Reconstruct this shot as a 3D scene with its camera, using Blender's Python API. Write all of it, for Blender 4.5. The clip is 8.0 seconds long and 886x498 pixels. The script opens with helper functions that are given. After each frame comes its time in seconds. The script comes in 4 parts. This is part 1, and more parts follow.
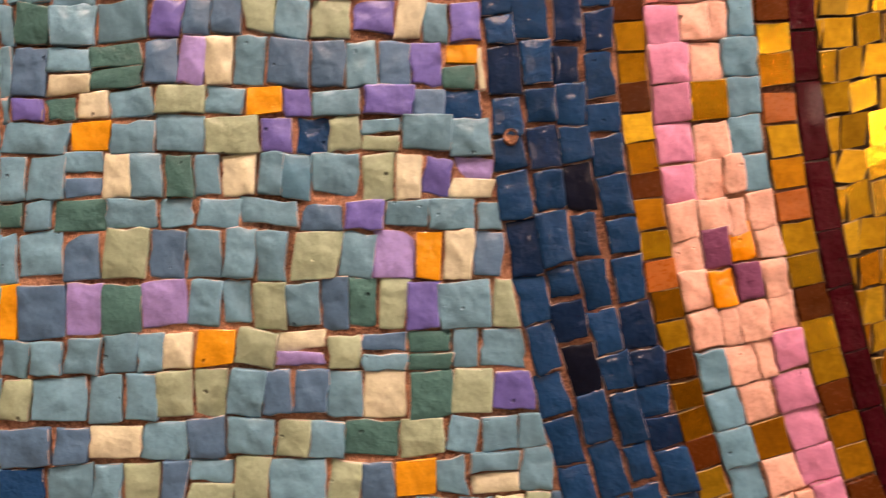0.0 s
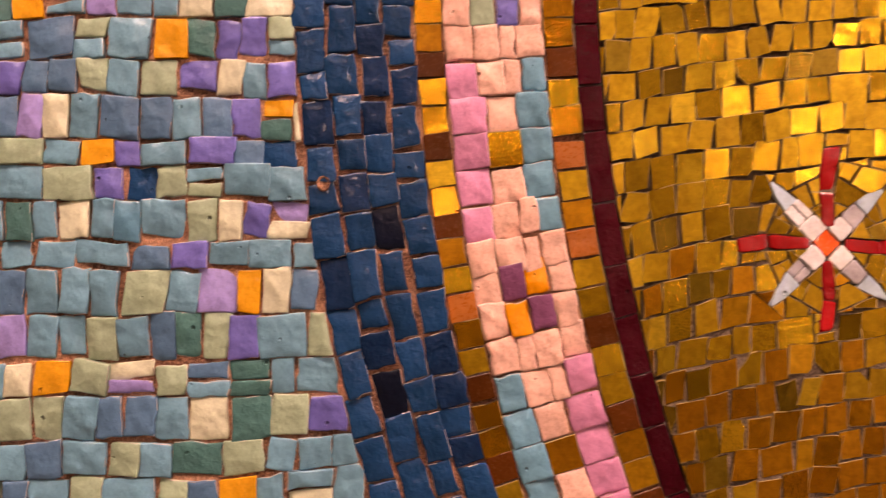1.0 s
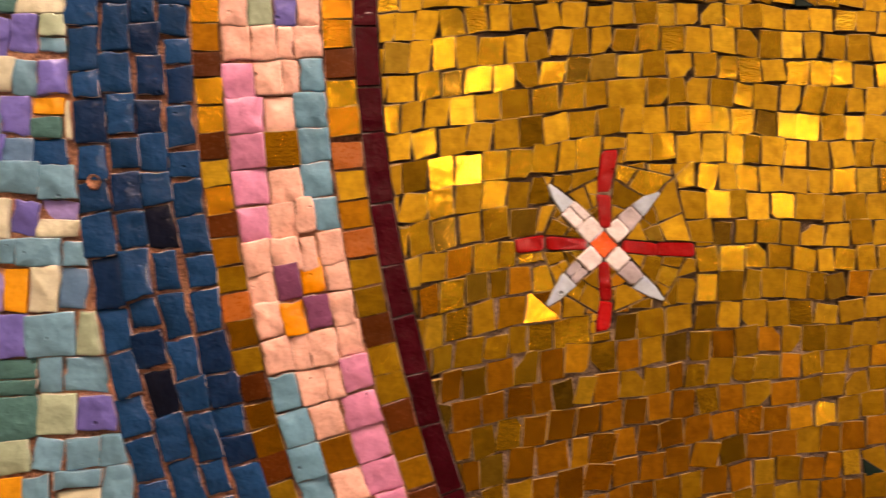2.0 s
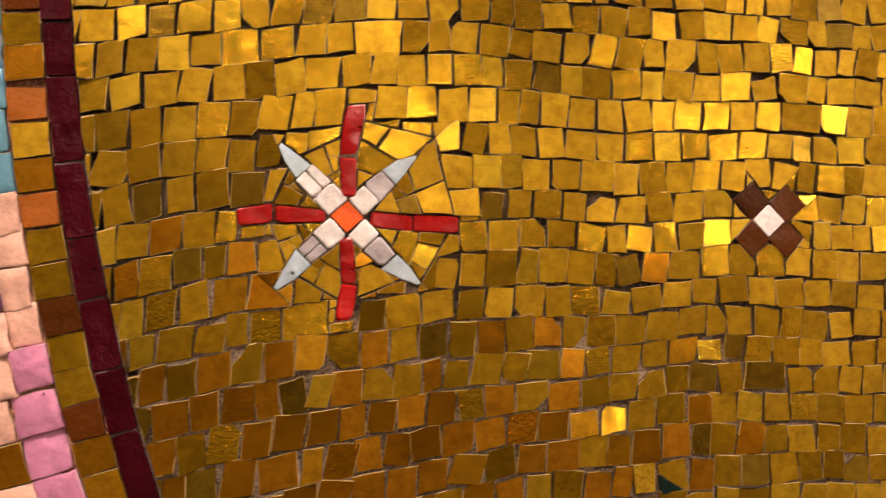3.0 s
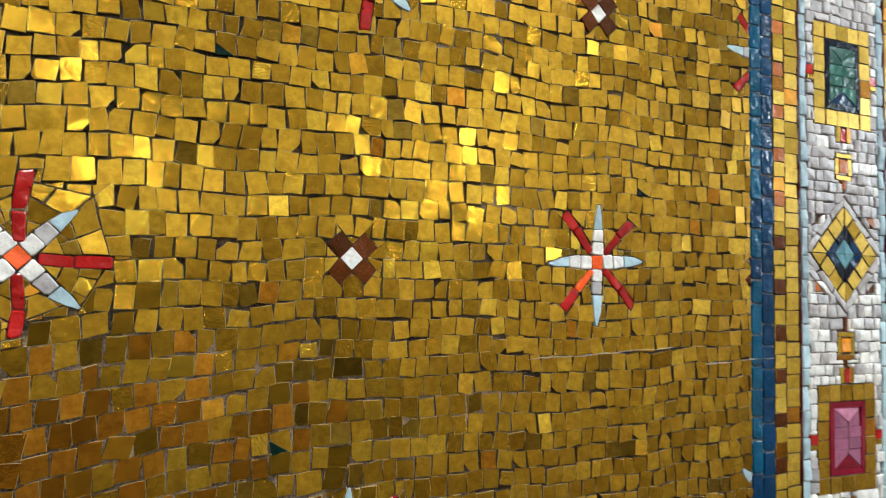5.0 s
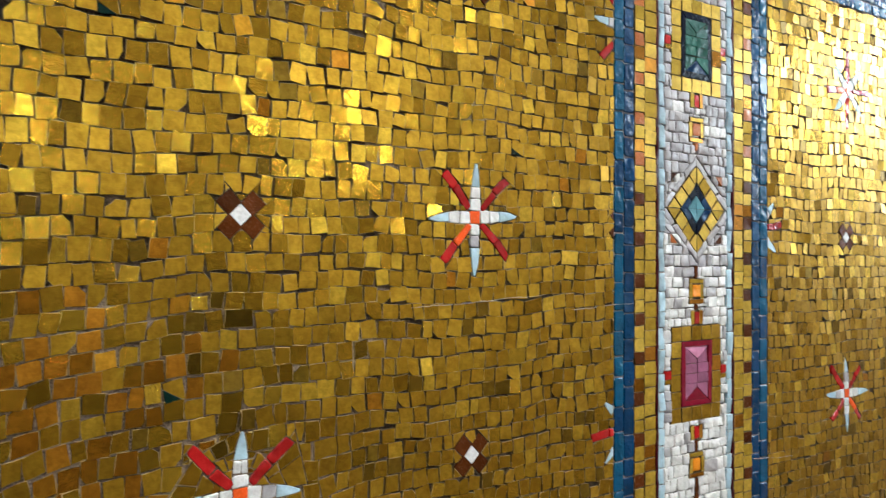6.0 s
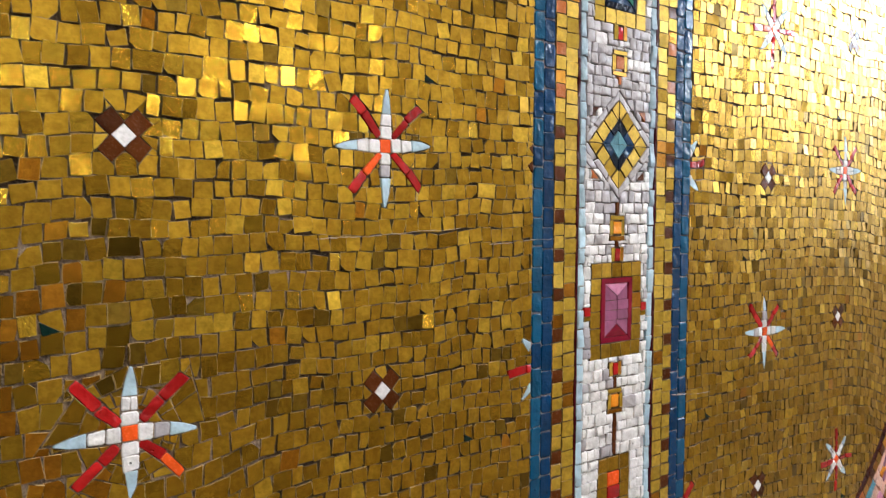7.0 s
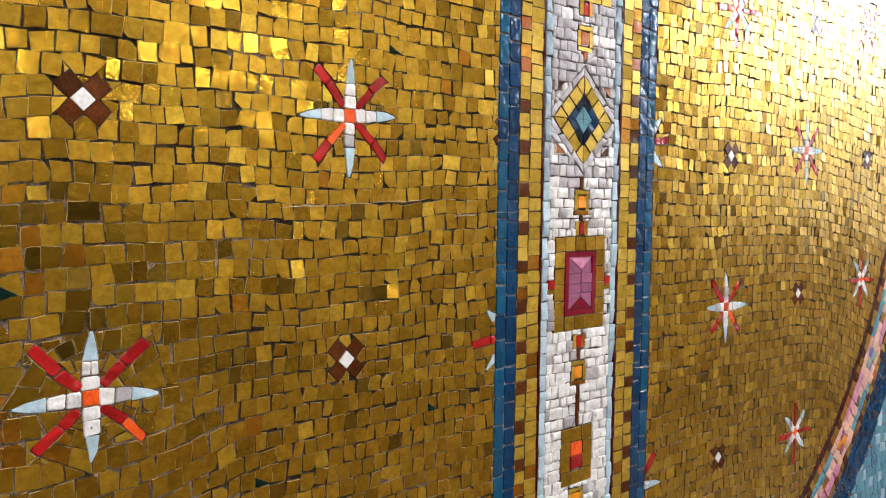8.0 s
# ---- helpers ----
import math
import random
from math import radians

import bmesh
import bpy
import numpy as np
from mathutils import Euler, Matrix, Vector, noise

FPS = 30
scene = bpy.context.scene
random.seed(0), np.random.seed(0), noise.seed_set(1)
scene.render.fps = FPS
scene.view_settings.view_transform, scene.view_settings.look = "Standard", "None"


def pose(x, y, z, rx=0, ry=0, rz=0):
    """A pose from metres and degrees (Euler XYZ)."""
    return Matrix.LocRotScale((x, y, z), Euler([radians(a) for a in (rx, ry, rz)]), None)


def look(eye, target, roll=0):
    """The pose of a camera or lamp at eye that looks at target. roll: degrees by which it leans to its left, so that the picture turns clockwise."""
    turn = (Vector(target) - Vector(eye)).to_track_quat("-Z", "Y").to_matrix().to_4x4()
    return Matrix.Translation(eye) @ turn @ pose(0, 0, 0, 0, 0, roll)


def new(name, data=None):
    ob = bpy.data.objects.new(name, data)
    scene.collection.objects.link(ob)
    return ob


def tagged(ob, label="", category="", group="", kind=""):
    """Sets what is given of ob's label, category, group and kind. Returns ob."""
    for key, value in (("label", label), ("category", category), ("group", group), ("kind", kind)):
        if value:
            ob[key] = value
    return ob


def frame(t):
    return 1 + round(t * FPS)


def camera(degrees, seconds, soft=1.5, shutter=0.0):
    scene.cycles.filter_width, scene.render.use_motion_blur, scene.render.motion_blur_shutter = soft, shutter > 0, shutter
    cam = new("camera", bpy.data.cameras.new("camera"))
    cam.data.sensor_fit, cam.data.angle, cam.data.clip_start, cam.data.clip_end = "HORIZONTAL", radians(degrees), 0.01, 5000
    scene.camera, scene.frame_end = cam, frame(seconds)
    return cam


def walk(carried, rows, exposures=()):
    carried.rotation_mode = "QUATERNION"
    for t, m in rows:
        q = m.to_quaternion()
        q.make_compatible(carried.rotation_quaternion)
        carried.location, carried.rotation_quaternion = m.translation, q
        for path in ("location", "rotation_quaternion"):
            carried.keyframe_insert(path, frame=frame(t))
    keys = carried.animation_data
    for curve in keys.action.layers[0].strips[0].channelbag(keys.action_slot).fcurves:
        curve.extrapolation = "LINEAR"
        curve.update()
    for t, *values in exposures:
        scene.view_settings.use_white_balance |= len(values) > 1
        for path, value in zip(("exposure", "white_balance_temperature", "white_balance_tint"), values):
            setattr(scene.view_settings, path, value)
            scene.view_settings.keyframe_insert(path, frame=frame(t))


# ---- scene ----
cam = camera(60.0, 8.0, soft=1.15, shutter=0.4)
PATH = [
    (0, (-0.028, -0.001, 1.463), (0.06, 1.997, 1.481), 1.6),
    (0.5, (0.039, -0.036, 1.467), (0.142, 1.961, 1.515), 1.4),
    (1, (0.092, -0.06, 1.484), (0.21, 1.936, 1.53), 1.2),
    (1.2, (0.12, -0.076, 1.488), (0.244, 1.92, 1.542), 1.1),
    (2.3, (0.292, -0.072, 1.48), (0.508, 1.916, 1.537), 1.6),
    (2.5, (0.334, -0.046, 1.472), (0.56, 1.94, 1.537), 1.7),
    (2.8, (0.387, -0.000, 1.469), (0.639, 1.982, 1.546), 1.9),
    (3, (0.417, 0.005, 1.467), (0.672, 1.987, 1.556), 1.9),
    (3.2, (0.430, -0.012, 1.468), (0.683, 1.968, 1.577), 2.0),
    (3.5, (0.455, -0.098, 1.47), (0.731, 1.88, 1.56), 2.0),
    (3.8, (0.500, -0.171, 1.470), (0.817, 1.801, 1.582), 1.4),
    (4, (0.527, -0.21, 1.471), (0.917, 1.746, 1.619), 1.1),
    (4.2, (0.541, -0.241, 1.481), (1.024, 1.692, 1.648), 1.1),
    (5.3, (0.428, -0.217, 1.481), (1.402, 1.527, 1.576), 0.8),
    (5.5, (0.422, -0.238, 1.476), (1.443, 1.479, 1.55), 0.6),
    (6, (0.441, -0.273, 1.474), (1.554, 1.388, 1.497), 0.2),
    (6.5, (0.469, -0.27, 1.465), (1.646, 1.347, 1.426), 0.2),
    (7, (0.498, -0.271, 1.445), (1.721, 1.309, 1.351), 0.3),
    (7.5, (0.506, -0.274, 1.431), (1.761, 1.277, 1.303), 0.5),
    (8, (0.503, -0.287, 1.426), (1.776, 1.251, 1.296), 0.6),
]
walk(cam, [(t, look(eye, target, roll)) for t, eye, target, roll in PATH],
     [(0, -0.03, 7900, 42), (1, -0.08, 8000, 49), (2.5, -0.03, 7900, 33), (3.0, -0.03, 7050, 25), (3.5, 0.02, 5850, 7), (4.0, 0.0, 5700, 3), (5.5, -0.01, 4940, -5), (6.5, 0.0, 5150, 3), (8, 0.09, 5300, 7)])

# ---------------------------------------------------------------- light
world = bpy.data.worlds.new("world")
scene.world = world
world.use_nodes = True
world.node_tree.nodes["Background"].inputs[0].default_value = (1.0, 0.9, 0.75, 1)
world.node_tree.nodes["Background"].inputs[1].default_value = 0.02

FACE = 0.505                      # the plane of the tile faces, looking towards -y
CX, CZ = 1.475, 1.75              # centre of the great roundel
R_GOLD, R_MAROON, R_CHECK, R_PINK, R_CHECK2, R_NAVY = 1.239, 1.2575, 1.2805, 1.356, 1.377, 1.465
BX = 1.4425                       # axis of the jewelled band
ROOM = (-3.2, 7.0, -4.6, 3.5)     # west, east, south, ceiling


# ---------------------------------------------------------------- materials
def nodes_of(name):
    m = bpy.data.materials.new(name)
    m.use_nodes = True
    t = m.node_tree
    return m, t, t.nodes["Principled BSDF"]


def math_node(t, op, a, b=None):
    n = t.nodes.new("ShaderNodeMath")
    n.operation = op
    for i, v in enumerate((a, b)):
        if v is None:
            continue
        if isinstance(v, (int, float)):
            n.inputs[i].default_value = v
        else:
            t.links.new(v, n.inputs[i])
    return n.outputs[0]


def tile_random(t):
    """One number a tile, whether it is an object or an island of a joined mesh."""
    info = t.nodes.new("ShaderNodeObjectInfo")
    geo = t.nodes.new("ShaderNodeNewGeometry")
    return math_node(t, "FRACT", math_node(t, "ADD", info.outputs["Random"], geo.outputs["Random Per Island"])), geo


def noise_at(t, vector, scale, detail=3.0, rough=0.55, w=None, distortion=0.0):
    n = t.nodes.new("ShaderNodeTexNoise")
    if w is not None:
        n.noise_dimensions = "4D"
        t.links.new(w, n.inputs["W"])
    t.links.new(vector, n.inputs["Vector"])
    n.inputs["Scale"].default_value = scale
    n.inputs["Detail"].default_value = detail
    n.inputs["Roughness"].default_value = rough
    n.inputs["Distortion"].default_value = distortion
    return n.outputs["Fac"]


def ramp(t, fac, *stops):
    r = t.nodes.new("ShaderNodeValToRGB")
    t.links.new(fac, r.inputs[0])
    e = r.color_ramp.elements
    while len(e) < len(stops):
        e.new(0.5)
    for k, (p, c) in enumerate(stops):
        e[k].position = p
        e[k].color = (*c, 1)
    return r.outputs[0]


def mix(t, fac, a, b, kind="MIX"):
    n = t.nodes.new("ShaderNodeMix")
    n.data_type, n.blend_type = "RGBA", kind
    for sock, v in ((n.inputs[0], fac), (n.inputs[6], a), (n.inputs[7], b)):
        if isinstance(v, (int, float)):
            sock.default_value = v
        elif isinstance(v, tuple):
            sock.default_value = (*v, 1)
        else:
            t.links.new(v, sock)
    return n.outputs[2]


def bump(t, height, strength, distance, p):
    n = t.nodes.new("ShaderNodeBump")
    if isinstance(strength, (int, float)):
        n.inputs["Strength"].default_value = strength
    else:
        t.links.new(strength, n.inputs["Strength"])
    n.inputs["Distance"].default_value = distance
    t.links.new(height, n.inputs["Height"])
    t.links.new(n.outputs[0], p.inputs["Normal"])
    return n


def spread(t, rnd, k):
    """A second number drawn from the first."""
    return math_node(t, "FRACT", math_node(t, "MULTIPLY", rnd, k))


def smalti(name, rgb, vary=0.24, rough=0.36, coat=0.16, pits=True, shine=None):
    """Opaque hand-cut glass: a little uneven in tone, streaked, with a wavy glossy skin and fine pits."""
    m, t, p = nodes_of(name)
    rnd, geo = tile_random(t)
    pos = geo.outputs["Position"]
    w = math_node(t, "MULTIPLY", rnd, 40.0)
    cloud = noise_at(t, pos, 60.0, 1.5, 0.5, w, 0.15)
    fine = noise_at(t, pos, 420.0, 3, 0.6, w)
    lo, hi = tuple(max(0, c * (1 - vary)) for c in rgb), tuple(min(1, c * (1 + vary)) for c in rgb)
    base = ramp(t, rnd, (0.0, lo), (0.5, rgb), (1.0, hi))
    base = mix(t, 0.55, base, ramp(t, cloud, (0.3, tuple(c * 0.72 for c in rgb)), (0.7, tuple(min(1, c * 1.22 + 0.002) for c in rgb))))
    base = mix(t, 0.18, base, ramp(t, fine, (0.35, (0.25, 0.22, 0.2)), (0.65, (1, 1, 1))), "MULTIPLY")
    dark = max(rgb) < 0.25
    ripple = noise_at(t, pos, 210.0, 2, 0.5, w, 0.5)
    # folds left where the hot glass was pressed, running across each tile in its own direction
    turn = t.nodes.new("ShaderNodeVectorRotate")
    turn.rotation_type = "Y_AXIS"
    t.links.new(pos, turn.inputs["Vector"])
    t.links.new(math_node(t, "MULTIPLY", rnd, 6.28), turn.inputs["Angle"])
    stretch = t.nodes.new("ShaderNodeMapping")
    stretch.inputs["Scale"].default_value = (110, 110, 30)
    t.links.new(turn.outputs[0], stretch.inputs["Vector"])
    folds = noise_at(t, stretch.outputs[0], 1.0, 0.5, 0.5, w, 0.2)
    height = math_node(t, "ADD", math_node(t, "MULTIPLY", cloud, 0.75 if dark else 1.0), math_node(t, "MULTIPLY", ripple, 0.20 if dark else 0.08))
    height = math_node(t, "ADD", height, math_node(t, "MULTIPLY", folds, 0.24))
    height = math_node(t, "ADD", height, math_node(t, "MULTIPLY", fine, 0.03))
    if pits:
        v = t.nodes.new("ShaderNodeTexVoronoi")
        v.inputs["Scale"].default_value = 75.0
        t.links.new(pos, v.inputs["Vector"])
        hole = ramp(t, v.outputs["Distance"], (0.05, (1, 1, 1)), (0.13, (0, 0, 0)))
        gate = ramp(t, noise_at(t, pos, 90.0, 1, 0.5, w), (0.55, (0, 0, 0)), (0.59, (1, 1, 1)))
        dot = mix(t, 1.0, hole, gate, "MULTIPLY")
        base = mix(t, math_node(t, "MULTIPLY", dot, 0.7), base, tuple(c * 0.2 for c in rgb))
        height = math_node(t, "SUBTRACT", height, math_node(t, "MULTIPLY", dot, 0.8))
    t.links.new(base, p.inputs["Base Color"])
    t.links.new(ramp(t, fine, (0.3, (rough * 0.75,) * 3), (0.75, (min(1, rough * 1.3),) * 3)), p.inputs["Roughness"])
    p.inputs["Coat Weight"].default_value = coat * 0.5
    p.inputs["Coat Roughness"].default_value = 0.06
    p.inputs["Specular IOR Level"].default_value = shine if shine else 0.16 if dark else 0.42
    bump(t, height, 0.8 if pits else 0.45, 0.0062, p)
    return m


def gold_leaf(name, lo, mid, hi, rough=0.32, metal=0.88):
    """Gold leaf under a thin glass skin: satin metal, some tiles hammered, tone differing tile by tile."""
    m, t, p = nodes_of(name)
    rnd, geo = tile_random(t)
    pos = geo.outputs["Position"]
    w = math_node(t, "MULTIPLY", rnd, 60.0)
    second, third = spread(t, rnd, 17.0), spread(t, rnd, 53.0)
    base = ramp(t, second, (0.0, lo), (0.45, mid), (0.86, mid), (0.92, hi))
    cloud = noise_at(t, pos, 60.0, 2, 0.5, w, 0.3)
    fine = noise_at(t, pos, 900.0, 2, 0.6, w)
    tarnish = noise_at(t, pos, 150.0, 4, 0.65, w, 0.4)
    base = mix(t, 0.6, base, ramp(t, cloud, (0.25, (0.62, 0.55, 0.45)), (0.7, (1.0, 1.0, 1.0))), "MULTIPLY")
    base = mix(t, 0.55, base, ramp(t, tarnish, (0.36, (0.62, 0.55, 0.43)), (0.6, (1.14, 1.14, 1.14))), "MULTIPLY")
    scratch = t.nodes.new("ShaderNodeMapping")
    scratch.inputs["Scale"].default_value = (60, 60, 900)
    t.links.new(pos, scratch.inputs["Vector"])
    lines = noise_at(t, scratch.outputs[0], 1.0, 2, 0.5, w)
    base = mix(t, 0.10, base, ramp(t, lines, (0.4, (0.55, 0.5, 0.4)), (0.6, (1, 1, 1))), "MULTIPLY")
    t.links.new(base, p.inputs["Base Color"])
    p.inputs["Metallic"].default_value = metal
    t.links.new(ramp(t, third, (0.0, (rough * 0.45,) * 3), (0.25, (rough * 0.75,) * 3), (0.5, (rough * 1.0,) * 3), (0.84, (rough * 1.25,) * 3), (0.86, (rough * 0.5,) * 3)), p.inputs["Roughness"])
    p.inputs["Coat Weight"].default_value = 0.05
    p.inputs["Coat Roughness"].default_value = 0.25
    crinkle = noise_at(t, pos, 520.0, 2, 0.5, w, 0.2)
    height = math_node(t, "ADD", math_node(t, "MULTIPLY", cloud, 0.75), math_node(t, "MULTIPLY", fine, 0.05))
    hammered = math_node(t, "MULTIPLY", ramp(t, third, (0.84, (0.03,) * 3), (0.86, (0.42,) * 3)), crinkle)
    height = math_node(t, "ADD", height, hammered)
    bump(t, height, 0.5, 0.0014, p)
    return m


def grout(name, rgb, dark, at=0.42):
    m, t, p = nodes_of(name)
    geo = t.nodes.new("ShaderNodeNewGeometry")
    pos = geo.outputs["Position"]
    a, b = noise_at(t, pos, 28.0, 4, 0.6), noise_at(t, pos, 480.0, 4, 0.7)
    base = mix(t, 0.45, ramp(t, a, (at, dark), (at + 0.22, rgb)), ramp(t, b, (at - 0.02, dark), (at + 0.2, rgb)))
    t.links.new(base, p.inputs["Base Color"])
    p.inputs["Roughness"].default_value = 0.9
    bump(t, math_node(t, "ADD", b, math_node(t, "MULTIPLY", a, 2.0)), 0.9, 0.0025, p)
    return m


def plain(name, rgb, rough=0.7, scale=6.0, vary=0.15):
    m, t, p = nodes_of(name)
    geo = t.nodes.new("ShaderNodeNewGeometry")
    a = noise_at(t, geo.outputs["Position"], scale, 5, 0.6)
    t.links.new(ramp(t, a, (0.3, tuple(c * (1 - vary) for c in rgb)), (0.7, tuple(min(1, c * (1 + vary)) for c in rgb))), p.inputs["Base Color"])
    p.inputs["Roughness"].default_value = rough
    bump(t, noise_at(t, geo.outputs["Position"], scale * 30, 3), 0.3, 0.002, p)
    return m


def glowing(name, rgb, strength):
    m, t, p = nodes_of(name)
    p.inputs["Base Color"].default_value = (0.8, 0.8, 0.8, 1)
    p.inputs["Emission Color"].default_value = (*rgb, 1)
    p.inputs["Emission Strength"].default_value = strength
    return m


M = {
    # field of blues
    "b": smalti("light_blue_glass", (0.122, 0.308, 0.435)),
    "t": smalti("teal_blue_glass", (0.076, 0.24, 0.37)),
    "s": smalti("slate_blue_glass", (0.07, 0.172, 0.305)),
    "d": smalti("dark_green_glass", (0.05, 0.16, 0.16)),
    "g": smalti("sage_glass", (0.31, 0.42, 0.30)),
    "c": smalti("cream_glass", (0.59, 0.61, 0.46)),
    "P": smalti("purple_glass", (0.135, 0.13, 0.46)),
    "p": smalti("lilac_glass", (0.3, 0.25, 0.6)),
    "o": smalti("ochre_glass", (0.8, 0.36, 0.02), 0.25, 0.22),
    "n": smalti("navy_glass", (0.006, 0.046, 0.135), 0.5, 0.2, 0.25, True, 0.13),
    "N": smalti("deep_navy_glass", (0.0045, 0.024, 0.078), 0.5, 0.2, 0.25, True, 0.13),
    # pink band
    "K": smalti("peach_glass", (0.8, 0.47, 0.38), 0.08, 0.3),
    "M": smalti("pink_glass", (0.62, 0.24, 0.42), 0.15),
    "T": smalti("turquoise_glass", (0.11, 0.3, 0.43), 0.15),
    "V": smalti("plum_glass", (0.22, 0.07, 0.16), 0.1),
    "q": smalti("orange_glass", (0.85, 0.30, 0.008), 0.1, 0.15),
    "m": smalti("maroon_glass", (0.048, 0.0018, 0.006), 0.35, 0.22, 0.06, True, 0.14),
    "w": smalti("brown_glass", (0.080, 0.020, 0.003), 0.65, 0.25, 0.1, False),
    # jewelled band and ornaments
    "B": smalti("cobalt_glass", (0.002, 0.033, 0.11), 0.45, 0.12, 0.5, True, 0.32),
    "u": smalti("azure_glass", (0.007, 0.072, 0.165), 0.4, 0.12, 0.5, True, 0.32),
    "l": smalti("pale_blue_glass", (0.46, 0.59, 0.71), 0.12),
    # shaded copy of the pale blue
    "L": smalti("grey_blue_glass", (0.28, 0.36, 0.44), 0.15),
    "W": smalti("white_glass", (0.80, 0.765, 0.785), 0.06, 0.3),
    # grey tiles, also the shaded copy of the white for the upper band
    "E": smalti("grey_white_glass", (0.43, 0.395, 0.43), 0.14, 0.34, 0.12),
    "R": smalti("red_glass", (0.37, 0.008, 0.008), 0.55, 0.16, 0.2, True),
    "O": smalti("vermilion_glass", (0.80, 0.10, 0.008), 0.2, 0.25, 0.1, False),
    "r": smalti("rust_glass", (0.40, 0.115, 0.016), 0.3, 0.3, 0.12, False),
    "G": smalti("emerald_glass", (0.028, 0.095, 0.074), 0.7, 0.12, 0.6, True),
    "k": smalti("blackish_glass", (0.006, 0.009, 0.022), 0.4, 0.14, 0.12, False),
    "C": smalti("ruby_rim_glass", (0.20, 0.006, 0.025), 0.3, 0.12, 0.9, False),
    "v": smalti("mauve_glass", (0.3, 0.1, 0.2), 0.35, 0.15, 0.8, False),
    "S": smalti("sapphire_glass", (0.13, 0.27, 0.35), 0.5, 0.12, 0.9, False),
    # gold
    "y": gold_leaf("yellow_gold", (0.50, 0.30, 0.015), (0.64, 0.39, 0.02), (0.84, 0.56, 0.04)),
    "Y": gold_leaf("bright_gold", (0.66, 0.44, 0.035), (0.76, 0.52, 0.05), (0.84, 0.6, 0.08), 0.32, 0.6),
    "a": gold_leaf("amber_gold", (0.54, 0.235, 0.010), (0.68, 0.31, 0.014), (0.76, 0.40, 0.02)),
    "x": gold_leaf("shadow_gold", (0.24, 0.15, 0.012), (0.33, 0.21, 0.018), (0.40, 0.27, 0.025)),
    "e": smalti("raw_glass_edge", (0.075, 0.042, 0.010), 0.4, 0.6, 0.0, False),
    "h": smalti("chipped_edge", (0.46, 0.38, 0.34), 0.35, 0.35, 0.3, False),
    "H": smalti("gold_chipped_edge", (0.46, 0.31, 0.11), 0.4, 0.6, 0.0, False),
    "D": smalti("bottle_green_glass", (0.004, 0.017, 0.014), 0.4, 0.2, 0.5, False),
}
GROUT_TERRACOTTA = grout("terracotta_grout", (0.74, 0.38, 0.235), (0.09, 0.032, 0.016), 0.44)
GROUT_GREY = grout("grey_grout", (0.32, 0.215, 0.135), (0.014, 0.008, 0.004), 0.48)
GROUT_SMEAR = grout("smeared_grout", (0.60, 0.44, 0.32), (0.06, 0.034, 0.018), 0.45)
GROUT_PALE = grout("pale_grout", (0.42, 0.36, 0.34), (0.16, 0.12, 0.10))
GROUT_LIGHT = grout("light_grout", (0.62, 0.54, 0.48), (0.34, 0.27, 0.22))
PLASTER = plain("plaster", (0.31, 0.255, 0.19))
LIGHT_PLASTER = plain("light_plaster", (0.84, 0.76, 0.63))
WARM_PLASTER = plain("warm_plaster", (0.54, 0.46, 0.35))
CEILING = plain("ceiling_paint", (0.50, 0.45, 0.37))
DARK_PANEL = plain("dark_wood", (0.038, 0.021, 0.010), 0.5, 4.0, 0.3)
STONE = plain("floor_stone", (0.15, 0.105, 0.062), 0.4, 3.0, 0.3)


# ---------------------------------------------------------------- plane geometry
def area(q):
    return 0.5 * sum(q[i - 1][0] * q[i][1] - q[i][0] * q[i - 1][1] for i in range(len(q)))


def middle(q):
    return sum(p[0] for p in q) / len(q), sum(p[1] for p in q) / len(q)


def cut(q, nx, nz, d):
    """The part of the convex polygon q with nx * x + nz * z <= d."""
    out = []
    for i in range(len(q)):
        a, b = q[i - 1], q[i]
        da, db = nx * a[0] + nz * a[1] - d, nx * b[0] + nz * b[1] - d
        if (da <= 0) != (db <= 0):
            f = da / (da - db)
            out.append((a[0] + f * (b[0] - a[0]), a[1] + f * (b[1] - a[1])))
        if db <= 0:
            out.append(b)
    return out


def edges_of(q):
    for i in range(len(q)):
        (ax, az), (bx, bz) = q[i - 1], q[i]
        dx, dz = bx - ax, bz - az
        n = math.hypot(dx, dz)
        if n > 1e-9:
            yield dz / n, -dx / n, (dz * ax - dx * az) / n


def shrink(q, by):
    for nx, nz, d in list(edges_of(q)):
        q = cut(q, nx, nz, d - by)
        if len(q) < 3:
            return []
    return q


def without(q, piece, gap, least):
    """q less a convex piece: the convex remains that are big enough to be tiles."""
    sides = sorted(edges_of(piece), key=lambda s: -abs(area(cut(q, -s[0], -s[1], -s[2] - gap)) if len(cut(q, -s[0], -s[1], -s[2] - gap)) > 2 else 0))
    parts, rest = [], q
    for nx, nz, d in sides:
        out = cut(rest, -nx, -nz, -d - gap)
        if len(out) > 2 and area(out) > least:
            parts.append(out)
        rest = cut(rest, nx, nz, d + gap)
        if len(rest) < 3:
            return parts
    return parts


def tidy(q):
    """Drops points that nearly coincide."""
    out = [p for i, p in enumerate(q) if math.hypot(p[0] - q[i - 1][0], p[1] - q[i - 1][1]) > 0.0012]
    return out if len(out) > 2 else []


def rect(x0, z0, x1, z1):
    return [(x0, z0), (x1, z0), (x1, z1), (x0, z1)]


def turned(q, cx, cz, deg):
    c, s = math.cos(radians(deg)), math.sin(radians(deg))
    return [(cx + c * x - s * z, cz + s * x + c * z) for x, z in q]


def polar(r, a):
    return CX + r * math.cos(a), CZ + r * math.sin(a)


# ---------------------------------------------------------------- tiles
rng = random.Random(11)
DEEP = 0.0045


